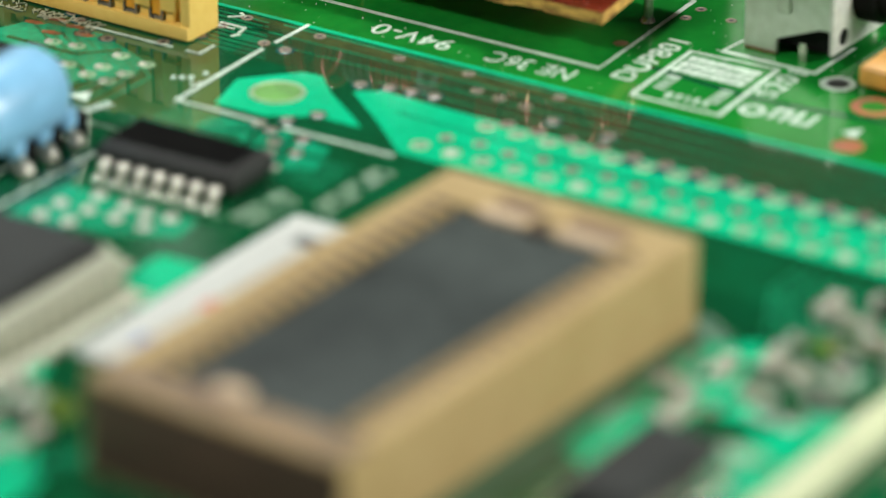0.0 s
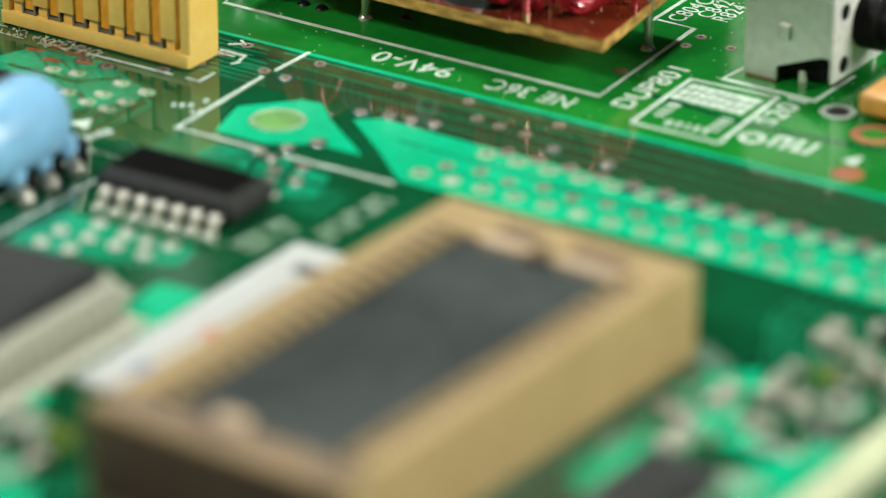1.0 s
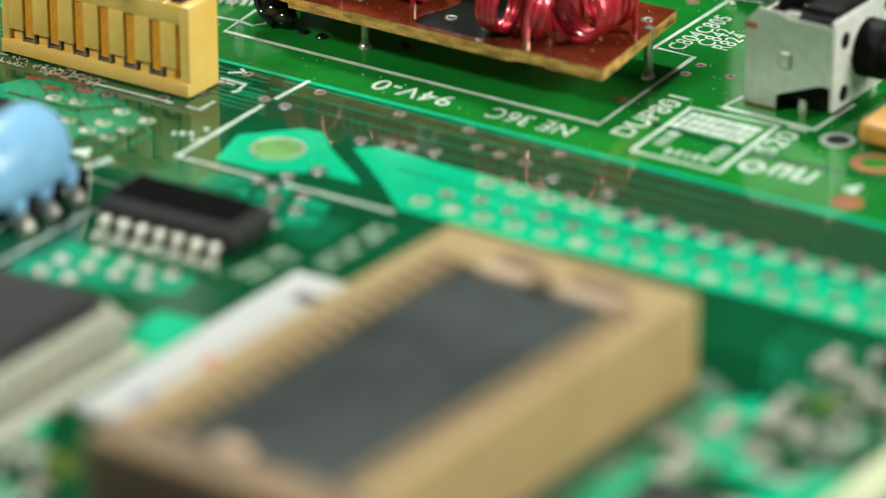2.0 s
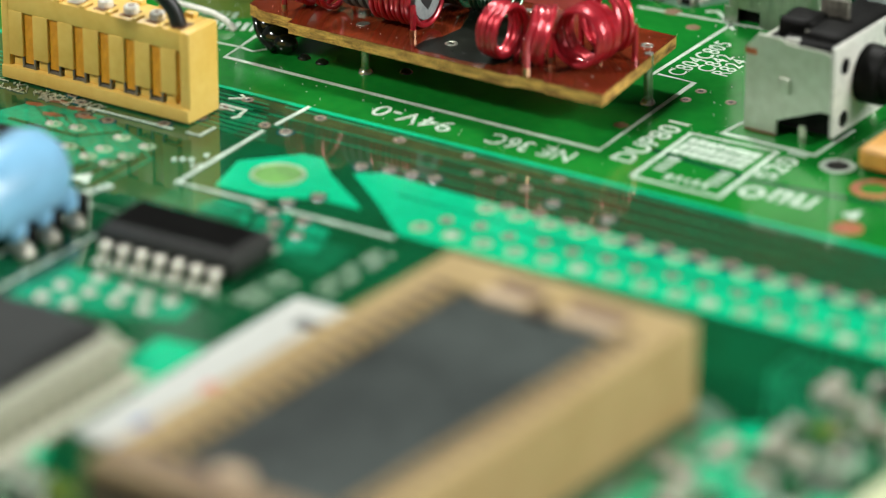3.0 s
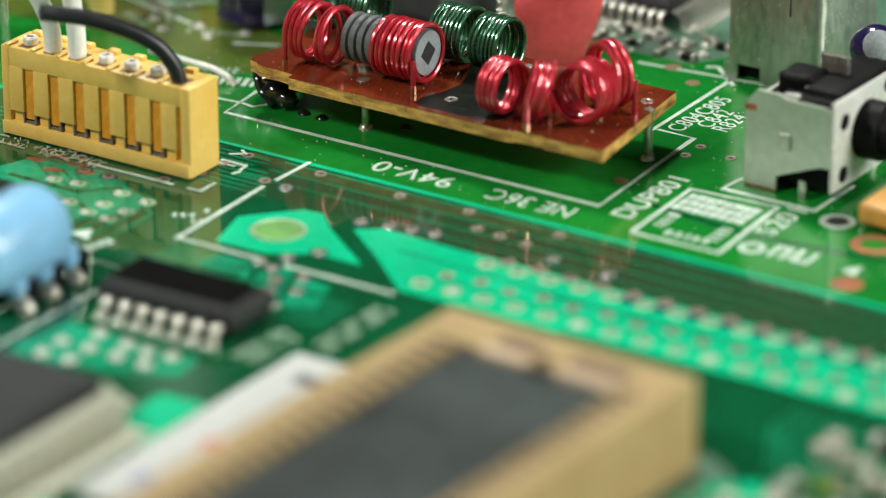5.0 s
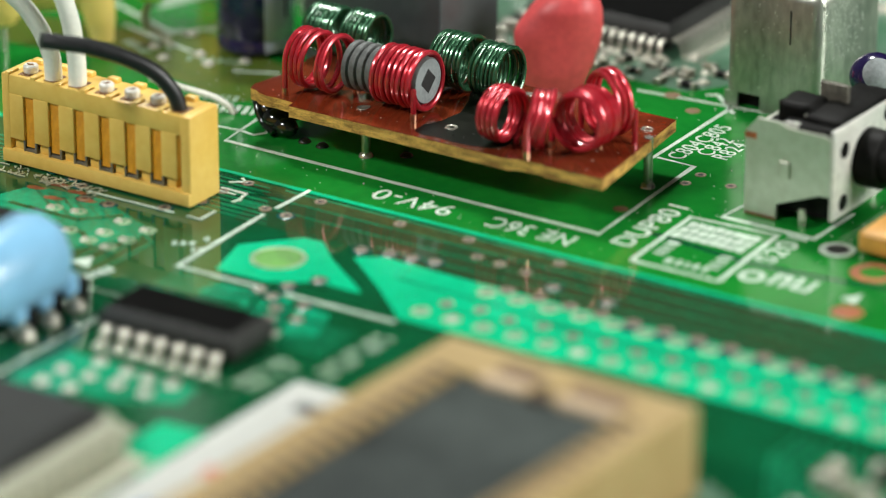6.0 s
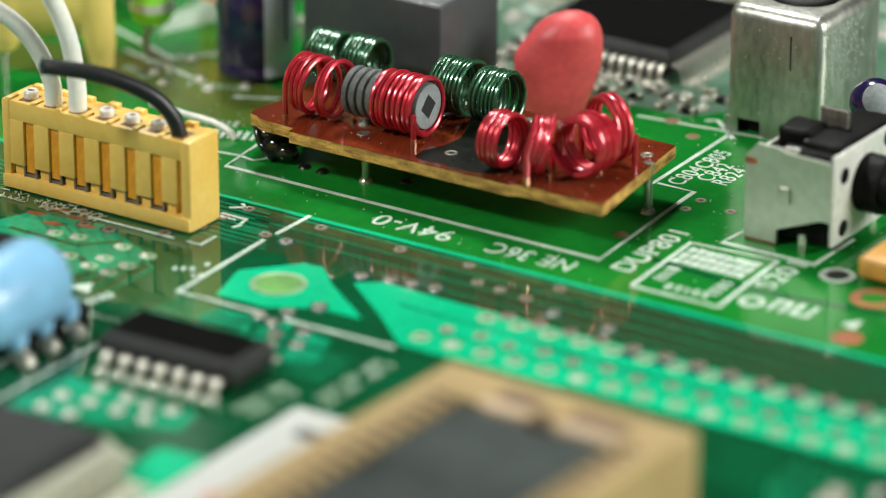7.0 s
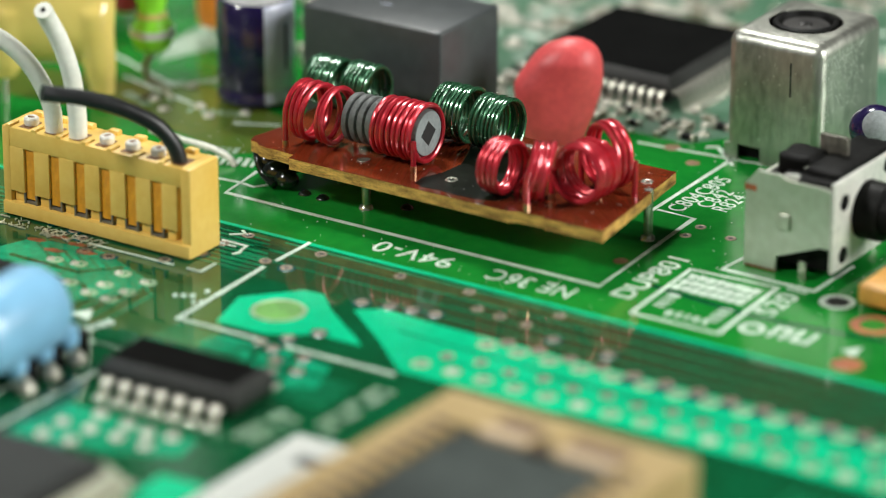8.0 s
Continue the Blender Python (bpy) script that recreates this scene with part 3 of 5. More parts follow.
for u, v in ((-41.6, 10.6), (-39.8, 12.4), (-43.4, 12.0), (-38.2, 11.2), (-45.6, 14.6), (-42.8, 15.4), (-36.4, 13.0)):
    place("solder_joint", JOINT, board, u, v, 0.036, 0, 0.9)
# close lattice printed in the framed field
bm = bmesh.new()
rg = random.Random(31)
for i in range(8):
    for j in range(3):
        x, y = 3.85 + i * 0.64, 2.15 + j * 0.98 + 0.05 * (i % 2)
        for k in range(2):
            box(bm, x + k * 0.31, y, 0, x + k * 0.31 + 0.22, y + 0.8, 0.03)
        for k in range(3):
            if rg.random() < 0.85:
                box(bm, x + 0.01, y + k * 0.3, 0.002, x + 0.52, y + k * 0.3 + 0.19, 0.032)
lt = part("print_lattice", bm, M_SILK, board, "close white printed lattice")
lt.location = Vector((0, 0, 0.034)) * MM
for u, v, r in ((-8.45, 23.5, 0.62), (-5.84, 21.7, 0.5), (-1.0, 4.3, 0.5)):
    part("flux_spot", Lathe([(0, 0.05), (r * 0.8, 0.045), (r, 0)], 18, Matrix.Translation((u, v, 0.03))), M_FOOT_STAIN, board, "brown flux spot")
# certification mark and arrow as plain shapes
bm = Lathe([(0.5, 0), (0.5, 0.03), (0.85, 0.03), (0.85, 0)], 20, Matrix.Translation((11.2, -0.55, 0.03)))
for a in ((12.4, -1.1, 12.75, 0.7), (12.75, 0.35, 13.2, 0.7), (13.2, -1.1, 13.55, 0.7), (13.9, -1.0, 14.25, 0.8), (14.25, -1.0, 14.9, -0.65), (14.9, -1.0, 15.2, 0.8)):
    box(bm, a[0], a[1], 0.03, a[2], a[3], 0.06)
part("print_mark", bm, M_SILK, board, "white certification mark as plain shapes")
part("print_mark", Prism([(17.3, -0.6), (18.4, -0.9), (18.2, 0.6)], 0.03, 0.06), M_SILK, board, "white printed arrow head")
part("print_ring", Lathe([(0.75, 0), (0.75, 0.03), (1.15, 0.03), (1.15, 0)], 28, Matrix.Translation((13.6, 5.9, 0.03))), M_SILK, board, "white printed ring")
part("hole", Lathe([(0, 0.03), (0.75, 0.03), (0.75, 0)], 24, Matrix.Translation((13.6, 5.9, 0.03))), M_HOLE, board)
part("resin_ring", Lathe([(0.9, 0), (0.9, 0.05), (1.5, 0.05), (1.5, 0)], 28, Matrix.Translation((17.2, 3.9, 0.03))), M_RUST, board, "orange printed ring")
part("resin_spot", Lathe([(0, 0.05), (0.9, 0.05), (1.0, 0)], 24, Matrix.Translation((18.6, -2.2, 0.03))), M_RUST, board, "orange printed spot")


# ---- yellow wire terminal ----
M_HEAD = material("grey_tinned_head", (0.78, 0.77, 0.70), 0.4, 0.1, vary=0.15, grain=2, bump=0.2)
M_RECESS_SHADE = material("dark_amber_recess_shade", (0.22, 0.10, 0.03), 0.5)
M_FLUX = material("dry_flux_residue", (0.62, 0.58, 0.42), 0.7, vary=0.2, grain=2)
M_DUST = material("pale_dust", (0.75, 0.75, 0.7), 0.9)


def terminal():
    t = thing("terminal_block", -31.2, -8.95, 0, 0, "yellow seven-way wire terminal standing on the circuit board", "terminal block")
    L, F, B, T = 7.5, -1.5, 1.5, 6.1
    bm = bmesh.new()
    box(bm, -L + 0.03, 0.35, 0.15, L - 0.03, B, 5.2, 0.06)
    box(bm, -L + 0.01, F, 4.75, L - 0.02, B + 0.012, T, 0.1)
    box(bm, -L + 0.02, F - 0.25, 0.12, L - 0.01, B + 0.02, 1.0, 0.08)
    box(bm, L - 0.75, F - 0.06, 0.08, L + 0.03, B + 0.03, T + 0.03, 0.12)
    box(bm, -L - 0.03, F - 0.06, 0.08, -L + 0.6, B + 0.03, T + 0.03, 0.12)
    for k in range(7):
        x = -6.9 + 2.04 * k
        box(bm, x - 0.15, F - 0.02, 1.72, x + 1.08, 0.4, 4.8, 0.07)
        box(bm, x + 0.1, F + 0.25, 1.0, x + 0.8, 0.4, 1.75, 0.04)
        box(bm, x - 0.05, B - 0.55, T - 0.05, x + 0.75, B, T + 0.3, 0.1)
        box(bm, x - 0.35, F, T - 0.05, x + 0.05, -0.5, T + 0.16, 0.06)
    part("housing", bm, M_YELLOW, t)
    # Amber inserts colour in the glow of light through the yellow nylon.
    amber = mesh_of("slot_glow_insert", Box(-0.46, -1.28, 1.3, 0.46, 0.5, 4.8, 0.03), M_AMBER_GLOW)
    clip = bmesh.new()
    box(clip, -0.5, F + 0.12, 0.95, 0.5, -0.3, 1.2, 0.05)
    box(clip, -0.62, F + 0.06, 0.95, -0.46, -1.0, 1.74, 0.03)
    box(clip, 0.3, F + 0.06, 0.95, 0.46, -1.0, 1.74, 0.03)
    clip = mesh_of("contact_clip", clip, M_WORN_STEEL)
    # Raised dark plates paint in the shade of the wire recesses.
    dark = mesh_of("recess_shade_plate", Box(-0.42, -0.95, T - 0.02, 0.42, 0.42, T + 0.03), M_RECESS_SHADE)
    # Dark bar paints in the shade of the head's slot.
    slit = mesh_of("slot", Box(-0.26, -0.07, 0, 0.26, 0.07, 0.035), M_RECESS_SHADE)
    pin = mesh_of("contact_head", Lathe([(0.47, 0), (0.5, 0.12), (0.5, 0.42), (0.42, 0.52), (0.2, 0.52), (0.16, 0.3), (0, 0.3)], 20), M_HEAD)
    for k in range(7):
        x = -5.85 + 2.04 * k
        if k < 6:
            place("slot_glow_insert", amber, t, x + 0.5, -0.05)
            place("contact_clip", clip, t, x + 0.5, 0)
        place("recess_shade_plate", dark, t, x - 0.1, -0.25)
        if k in (0, 3, 4, 5):
            head = place("contact_head", pin, t, x - 0.1, -0.4, T + 0.02, 17 * k, 1.0, "grey-white contact head")
            place("slot", slit, head, 0, 0, 0.5)
    leg = mesh_of("solder_leg", Box(-0.2, -0.2, -1.2, 0.2, 0.2, 0.3), M_TIN)
    for k in range(7):
        place("solder_leg", leg, t, -5.85 + 2.04 * k, 0.3)
    return t


terminal()
RIGHT = Vector((0.837, 0.548, 0))


def wire(name, base, steps, r, mat, label, end=None):
    """A wire from its base through steps of (sideways, towards the far side, height)."""
    t = thing(name, *base, label=label, category="wire")
    away = Vector((-0.548, 0.837, 0))
    pts = [RIGHT * a + away * b + Vector((0, 0, c)) for a, b, c in steps]
    pts = spline(pts, 8)
    coat = part("insulation", Tube(pts, r, 18), mat, t)
    if end:
        d = (pts[-1] - pts[-2]).normalized()
        part("core", Tube([pts[-1] - d * 0.1, pts[-1] + d * 0.06], r * 0.28, 10), end, coat, "cut metal core")
    return t


wire("white_wire", (-35.2, -9.5, 5.7), [(0, 0, 0), (0.0, 0, 0.9), (-0.1, 0, 2.0), (-0.65, 0, 3.6), (-1.6, 0, 5.2), (-2.9, -0.1, 6.5), (-5.0, -0.2, 7.8), (-8, -0.3, 9)], 0.58, M_WHITE_WIRE,
     "white insulated wire rising from the yellow terminal")
wire("white_wire", (-33.3, -9.5, 5.7), [(0, 0, 0), (0.05, 0, 0.9), (0.0, 0, 2.4), (-0.3, 0, 4.8), (-0.9, -0.1, 6.9), (-1.6, -0.5, 8.6), (-1.8, -1.0, 9.3)], 0.6, M_WHITE_WIRE,
     "white insulated wire with a cut end above the yellow terminal", M_HOLE)
wire("black_wire", (-25.2, -9.5, 5.6), [(0, 0, 0), (-0.02, 0, 0.7), (-0.45, 0, 1.8), (-1.5, -0.1, 3.05), (-3.3, -0.3, 4.1), (-5.5, -0.6, 4.9), (-7.3, -0.9, 5.3), (-8.4, -1.2, 5.55)], 0.52, M_BLACK_WIRE,
     "black insulated wire bent over beside the white wires", M_BLACK)
jw = thing("jumper_wire", -36, 6.2, 0, label="bare tinned lead bent down to the green board", category="wire")
part("lead", Tube(spline([(-2.5, -1.2, 0.9), (0.6, -1.5, 0.9), (2.8, -1.5, 0.8), (4.2, -1.6, 0.5), (4.9, -1.7, 0.0)], 6), 0.22, 10), M_HEAD, jw)

# ---- coil module on brown phenolic board ----
mod = thing("coil_module", 0, 0, 0, label="brown phenolic daughter board raised on pins over the green board", category="coil module")
OUT = [(-28.1, 2.6), (-27.9, 1.9), (-27.3, 1.75), (-26.9, 1.45), (-26.2, 1.3), (-25.4, 1.35), (-24.0, 1.2), (-23.9, 0.55), (-7.0, 0.45), (-6.5, 0.75), (-4.6, 0.95), (-4.5, 0.72), (-0.3, 0.85), (-1.6, 12.1), (-27.9, 12.2), (-27.8, 7.0), (-27.2, 6.7)]
part("phenolic_board", Prism(OUT, 2.6, 3.36), M_FIBRE, mod, "raw fibrous cut edge")
part("top_mask", Prism(OUT, 3.365, 3.40), M_PHENOLIC, mod, "reddish brown glossy lacquer")
PIN = mesh_of("pin", Tube([(0, 0, 0), (0, 0, 3.46)], 0.31, 12), M_TIN)
FOOT = mesh_of("solder_foot", joint(0.5, 0.45), M_TIN)
for u, v in ((-19.5, 2.95), (-1.45, 8.4), (-10.4, 6.6), (-25.6, 9.0), (-12.0, 10.8)):
    place("solder_foot", FOOT, place("pin", PIN, mod, u, v), 0, 0, 0.03)
EYE = mesh_of("eyelet", ring_mesh(0.2, 0.42, 0.06), M_TIN)
for u, v in ((-19.6, 2.8), (-2.28, 9.58), (-12.9, 3.0)):
    place("eyelet", EYE, mod, u, v, 3.4)
part("mask_spot", Prism([(-14.6, 1.3), (-13.9, 0.95), (-12.6, 1.05), (-11.2, 0.9), (-9.9, 1.0), (-8.6, 1.4), (-8.2, 2.2), (-8.5, 3.6), (-8.9, 5.2), (-9.5, 7.0), (-10.8, 9.4), (-12.2, 10.7), (-14.2, 10.9), (-15.4, 10.3), (-15.3, 9.0), (-14.5, 7.4), (-13.9, 5.6), (-14.1, 3.8), (-14.7, 2.4)], 3.40, 3.412), M_PATCH, mod, "dark translucent lacquer patch")


def coil(u, v, rz, R, w, turns, pitch, mat, label, gaps=(), bare=True, phase=0.0, lean=0.0):
    """A wound wire coil; its axis lies along local x at height R above the board."""
    zc = 3.4 + R + w + 0.15
    t = thing("wire_coil", u, v, zc, rz, label, "coil", "coils on the brown module")
    n = 26
    total = turns * pitch + sum(g for _, g in gaps)
    pts, x = [], -total / 2
    steps = int(turns * n)
    for i in range(steps + 1):
        a = 2 * math.pi * i / n + math.pi * phase
        k = i / n
        extra = sum(g / n for s, g in gaps if s <= k < s + 1)
        wob = 1 + 0.03 * math.sin(k * 2.4 + u)
        pts.append(Vector((x + 0.03 * math.sin(k * 5.1 + v) - lean * R * math.sin(a), -R * wob * math.cos(a), R * wob * math.sin(a))))
        x += pitch / n + extra
    down0 = [Vector((pts[0].x, pts[0].y, 3.4 - zc - 0.1))]
    down1 = [Vector((pts[-1].x, pts[-1].y, 3.4 - zc - 0.1))]
    if pts[0].z > -R * 0.5:
        down0.append(Vector((pts[0].x, pts[0].y, -R * 0.5)))
    if pts[-1].z > -R * 0.5:
        down1.insert(0, Vector((pts[-1].x, pts[-1].y, -R * 0.5)))
    part("winding", Tube(down0 + pts + down1, w, 9), mat, t)
    if bare:
        for q, top in ((down0[0], pts[0].z), (down1[-1], pts[-1].z)):
            if top < -R * 0.5:
                continue
            part("lead_end", Tube([q, q + Vector((0, 0, 0.6))], w * 1.12, 9), M_COPPER, t, "bare tinned wire end")
    return t


coil(-23.7, 3.9, 0, 1.82, 0.19, 5.5, 0.38, M_RED_WIRE, "red enamelled wire coil with a spread gap", gaps=((3, 0.9),))
coil(-17.35, 4.5, 0, 1.80, 0.19, 8.5, 0.41, M_RED_WIRE, "red enamelled wire coil wound on a grey core", phase=1)
core = thing("ferrite_core", -18.65, 4.5, 5.55, label="grey threaded ferrite core inside the red coil", category="ferrite core")
ax = Matrix.Rotation(radians(90), 4, "Y")
prof = [(0, -2.9), (1.3, -2.9)]
for i in range(5):
    z = -2.85 + i * 0.64
    prof += [(1.44, z), (1.62, z + 0.1), (1.66, z + 0.27), (1.62, z + 0.44), (1.44, z + 0.54)]
prof += [(1.56, 0.9), (1.56, 2.85), (1.48, 2.98)]
part("threaded_rod", Lathe(prof, 28, ax), M_FERRITE, core)
part("end_face", Lathe([(1.48, 2.98), (0.0, 2.985)], 28, ax), M_FERRITE_END, core, "paler end face")
bm = Box(2.9, -0.6, -0.6, 3.0, 0.6, 0.6)
bmesh.ops.rotate(bm, matrix=Matrix.Rotation(radians(45), 3, "X"), verts=bm.verts, cent=(0, 0, 0))
part("key_socket", bm, M_DARK_SOCKET, core, "square key socket")
coil(-27.3, 10.2, 0, 1.5, 0.145, 8, 0.31, M_GREEN_WIRE, "green enamelled wire coil", phase=1.5)
coil(-24.5, 10.4, 0, 1.5, 0.145, 7, 0.31, M_GREEN_WIRE, "green enamelled wire coil", phase=1.5)
coil(-16.3, 9.1, 0, 1.75, 0.145, 8, 0.32, M_GREEN_WIRE, "green enamelled wire coil", phase=1.5)
coil(-13.2, 8.9, 0, 1.7, 0.145, 7, 0.32, M_GREEN_WIRE, "green enamelled wire coil", phase=1.5)
coil(-8.75, 2.5, -3, 1.68, 0.2, 4.0, 0.38, M_RED_WIRE, "red enamelled wire coil of few turns", phase=1.4, bare=False)
coil(-6.3, 2.9, 30, 1.72, 0.2, 3.75, 0.36, M_RED_WIRE, "red enamelled wire coil of few leaning turns", phase=0.0, lean=-0.28)
coil(-3.75, 4.45, 84, 1.78, 0.2, 5.75, 0.38, M_RED_WIRE, "large red enamelled wire coil seen through its opening", phase=1.0)
coil(-3.75, 7.2, 64, 2.02, 0.2, 3.5, 0.42, M_RED_WIRE, "large red enamelled wire coil with a straight lead", phase=1.0, bare=False)

RESIN_DOT = mesh_of("resin_dot", joint(0.6, 0.4), M_BLACK_GLOSS)
# black resin blob part under the module's corner
bl = thing("resin_blob", -27.0, 4.0, 0, 0, "glossy black resin-covered parts under the brown board", "resin blob")
for x, y, z, r in ((-1.6, 0.4, 1.9, 0.75), (-0.9, -0.2, 1.3, 0.9), (0.1, -0.7, 0.9, 0.95), (1.1, -1.0, 0.7, 0.8), (-1.1, 0.4, 0.6, 0.7), (0.5, 0.3, 1.3, 0.9)):
    bm = bmesh.new()
    bmesh.ops.create_icosphere(bm, subdivisions=3, radius=r, matrix=Matrix.Translation((x, y, z)) @ Matrix.Diagonal((1.15, 0.9, 0.85, 1)))
    part("resin_drop", bm, M_BLACK_GLOSS, bl)
part("tie", Tube(spline([(-2.0, 0.0, 2.3), (-1.3, -0.8, 1.6), (-0.6, -1.2, 0.8), (0.6, -1.6, 0.35)], 6), 0.3, 10), M_BLACK_GLOSS, bl)
for u, v in ((-24.3, 2.85), (-22.85, 2.8), (-17.3, 4.4)):
    place("resin_dot", RESIN_DOT, board, u, v, 0.03, 0, 0.75)

rng = random.Random(23)
bm = bmesh.new()
for i in range(110):
    x, y = rng.uniform(-27, -1), rng.uniform(1.4, 11.5)
    s = rng.uniform(0.015, 0.042)
    bmesh.ops.create_icosphere(bm, subdivisions=1, radius=s, matrix=Matrix.Translation((x, y, 3.41 + s * 0.4)))
for i in range(520):
    x, y = rng.uniform(-40, 14), rng.uniform(-3.5, 24)
    s = rng.uniform(0.018, 0.055)
    if -28 < x < 0 and 0.5 < y < 12:
        continue
    bmesh.ops.create_icosphere(bm, subdivisions=1, radius=s, matrix=Matrix.Translation((x, y, 0.03 + s * 0.4)))
tagged(new("dust_specks", mesh_of("dust_specks", bm, M_DUST)), "fine pale dust specks on the boards", "dust", kind="stuff")
bm = bmesh.new()
for i in range(90):
    x, y, a, l = rng.uniform(-39, -30), rng.uniform(-12.2, -10.95), rng.uniform(0, 180), rng.uniform(0.15, 0.7)
    b = Box(-l / 2, -0.03, 0, l / 2, 0.03, 0.06)
    bmesh.ops.transform(b, matrix=pose(x, y, 0.03, 0, rng.uniform(-8, 8), a), verts=b.verts)
    me = bpy.data.meshes.new("sliver")
    b.to_mesh(me)
    b.free()
    bm.from_mesh(me)
    bpy.data.meshes.remove(me)
tagged(new("flux_residue", mesh_of("flux_residue", bm, M_FLUX)), "pale dried flux slivers at the foot of the terminal", "flux residue", kind="stuff")


# ---- tall parts behind the module ----
def electrolytic(u, v, r, h, label, turn=0.0):
    t = thing("electrolytic_capacitor", u, v, 0.3, turn, label, "capacitor")
    prof = [(0, 0.0), (r * 0.93, 0.0), (r, 0.15), (r, 0.7), (r * 0.95, 0.95), (r, 1.2), (r, h - 0.25), (r * 0.93, h), (r * 0.85, h)]
    part("sleeve", Lathe(prof, 40), M_CAP_BLUE, t)
    bm = bmesh.new()
    n = 12
    rows = []
    for pr, z in prof[2:-1]:
        rows.append([bm.verts.new(((pr + 0.02) * math.cos(radians(a)), (pr + 0.02) * math.sin(radians(a)), z)) for a in [-62 + 70 * i / n for i in range(n + 1)]])
    for a, b in zip(rows, rows[1:]):
        for i in range(n):
            bm.faces.new((a[i], a[i + 1], b[i + 1], b[i]))
    part("polarity_stripe", bm, M_CAP_STRIPE, t, "pale lilac stripe")
    part("top_plate", Lathe([(r * 0.85, h), (r * 0.83, h - 0.06), (0, h - 0.06)], 32), M_ALU, t, "bare aluminium top")
    part("print_bar", Prism([(-0.12, 0), (0.12, 0), (0.12, 0.05), (-0.12, 0.05)], h * 0.35, h * 0.8), M_CAP_BLUE, t, "dark minus sign on the stripe").matrix_basis = \
        pose(math.cos(radians(-25)) * (r + 0.02) * MM, math.sin(radians(-25)) * (r + 0.02) * MM, 0, 0, 0, 65)
    return t


electrolytic(-37.5, 15.9, 2.72, 7.3, "dark violet electrolytic capacitor with a pale stripe", 20)


def relay():
    t = thing("relay", -26.6, 17.7, 0, 0, "matt grey plastic relay box standing behind the coils", "relay")
    part("cover", Box(-5.6, -3.65, 0.4, 5.6, 3.65, 8.5, 0.22, 3), M_RELAY, t)
    part("base", Box(-5.7, -3.75, 0.0, 5.7, 3.75, 0.5, 0.05), M_BLACK, t)
    part("scuff", Box(-1.2, -0.6, 8.5, -0.4, -0.45, 8.515), M_CAP_STRIPE, t, "pale scuff on the cover")


relay()


def red_dipped():
    """A broad flat drop of epoxy, widest at mid height and leaning a little."""
    t = thing("dipped_capacitor", -15.4, 20.2, 0, 33.2, "salmon red dipped capacitor standing beside the relay", "capacitor")
    ctrl = [(-0.1, -0.35, 1.5), (0.4, -0.35, 2.05), (1.6, -0.3, 2.4), (3.0, -0.2, 2.75), (4.2, -0.1, 2.95), (5.3, 0.2, 2.7), (6.3, 0.5, 2.25), (7.0, 0.75, 1.6), (7.4, 0.9, 0.8)]
    rows = spline(ctrl, 5)
    bm = bmesh.new()
    rings = []
    for z, c, w in rows:
        d = 1.75 * min(1.0, w / 2.4)
        ring = []
        for i in range(36):
            a = 2 * math.pi * i / 36
            p = Vector((c + w * math.copysign(abs(math.cos(a)) ** 0.85, math.cos(a)), d * math.sin(a), z))
            ring.append(bm.verts.new(p + noise.noise_vector(p * 0.4) * 0.1))
        rings.append(ring)
    for p, q in zip(rings, rings[1:]):
        for i in range(36):
            bm.faces.new((p[i], p[(i + 1) % 36], q[(i + 1) % 36], q[i]))
    for ring, dz in ((rings[0], -0.15), (rings[-1], 0.12)):
        tip = bm.verts.new(sum((q.co for q in ring), Vector()) / 36 + Vector((0, 0, dz)))
        for i in range(36):
            bm.faces.new((ring[i], ring[(i + 1) % 36], tip))
    part("body", bm, M_RED_DIP, t, angle=80)
    for x in (-1.1, 1.0):
        part("lead", Tube([(x, 0, 0), (x, 0, 0.9)], 0.25, 10), M_TIN, t)


red_dipped()


def yellow_film():
    t = thing("film_capacitor", -45.9, 9.6, 0, 33, "large glossy yellow dipped capacitor with thick lead coats", "capacitor")
    bm = bmesh.new()
    bmesh.ops.create_uvsphere(bm, u_segments=40, v_segments=24, radius=1.0)
    for q in bm.verts:
        c = q.co
        k = max(abs(c.x), abs(c.z), 1e-3) / max(math.hypot(c.x, c.z), 1e-3)
        c.x, c.y, c.z = c.x * 4.6 / (0.35 + 0.65 * k), c.y * 1.9, c.z * 4.2 / (0.35 + 0.65 * k)
    bmesh.ops.transform(bm, matrix=Matrix.Translation((-3.7, 0.4, 6.9)), verts=bm.verts)
    for x, s in ((-0.2, 1), (-6.9, -1)):
        foot = 0.5 if s > 0 else 1.9
        tube(bm, spline([(x + 0.1 * s, 0, foot), (x, 0, foot + 0.9), (x - 0.15 * s, 0, 3.2), (x - 0.6 * s, 0, 7.0)], 6), [1.0 - 0.12 * math.sin(math.pi * min(1, i / 9)) + 0.5 * (i / 18) ** 2 for i in range(19)], 20)
        part("lead", Tube([(x + 0.1 * s, 0, 0), (x + 0.1 * s, 0, foot + 0.3)], 0.28, 10), M_TIN, t)
    body = part("body", bm, M_YELLOW_DIP, t)
    fuse = body.modifiers.new("fuse", "REMESH")
    fuse.mode, fuse.voxel_size, fuse.use_smooth_shade = "VOXEL", 0.00022, True
    soft = body.modifiers.new("soften", "SMOOTH")
    soft.factor, soft.iterations = 0.5, 14


yellow_film()


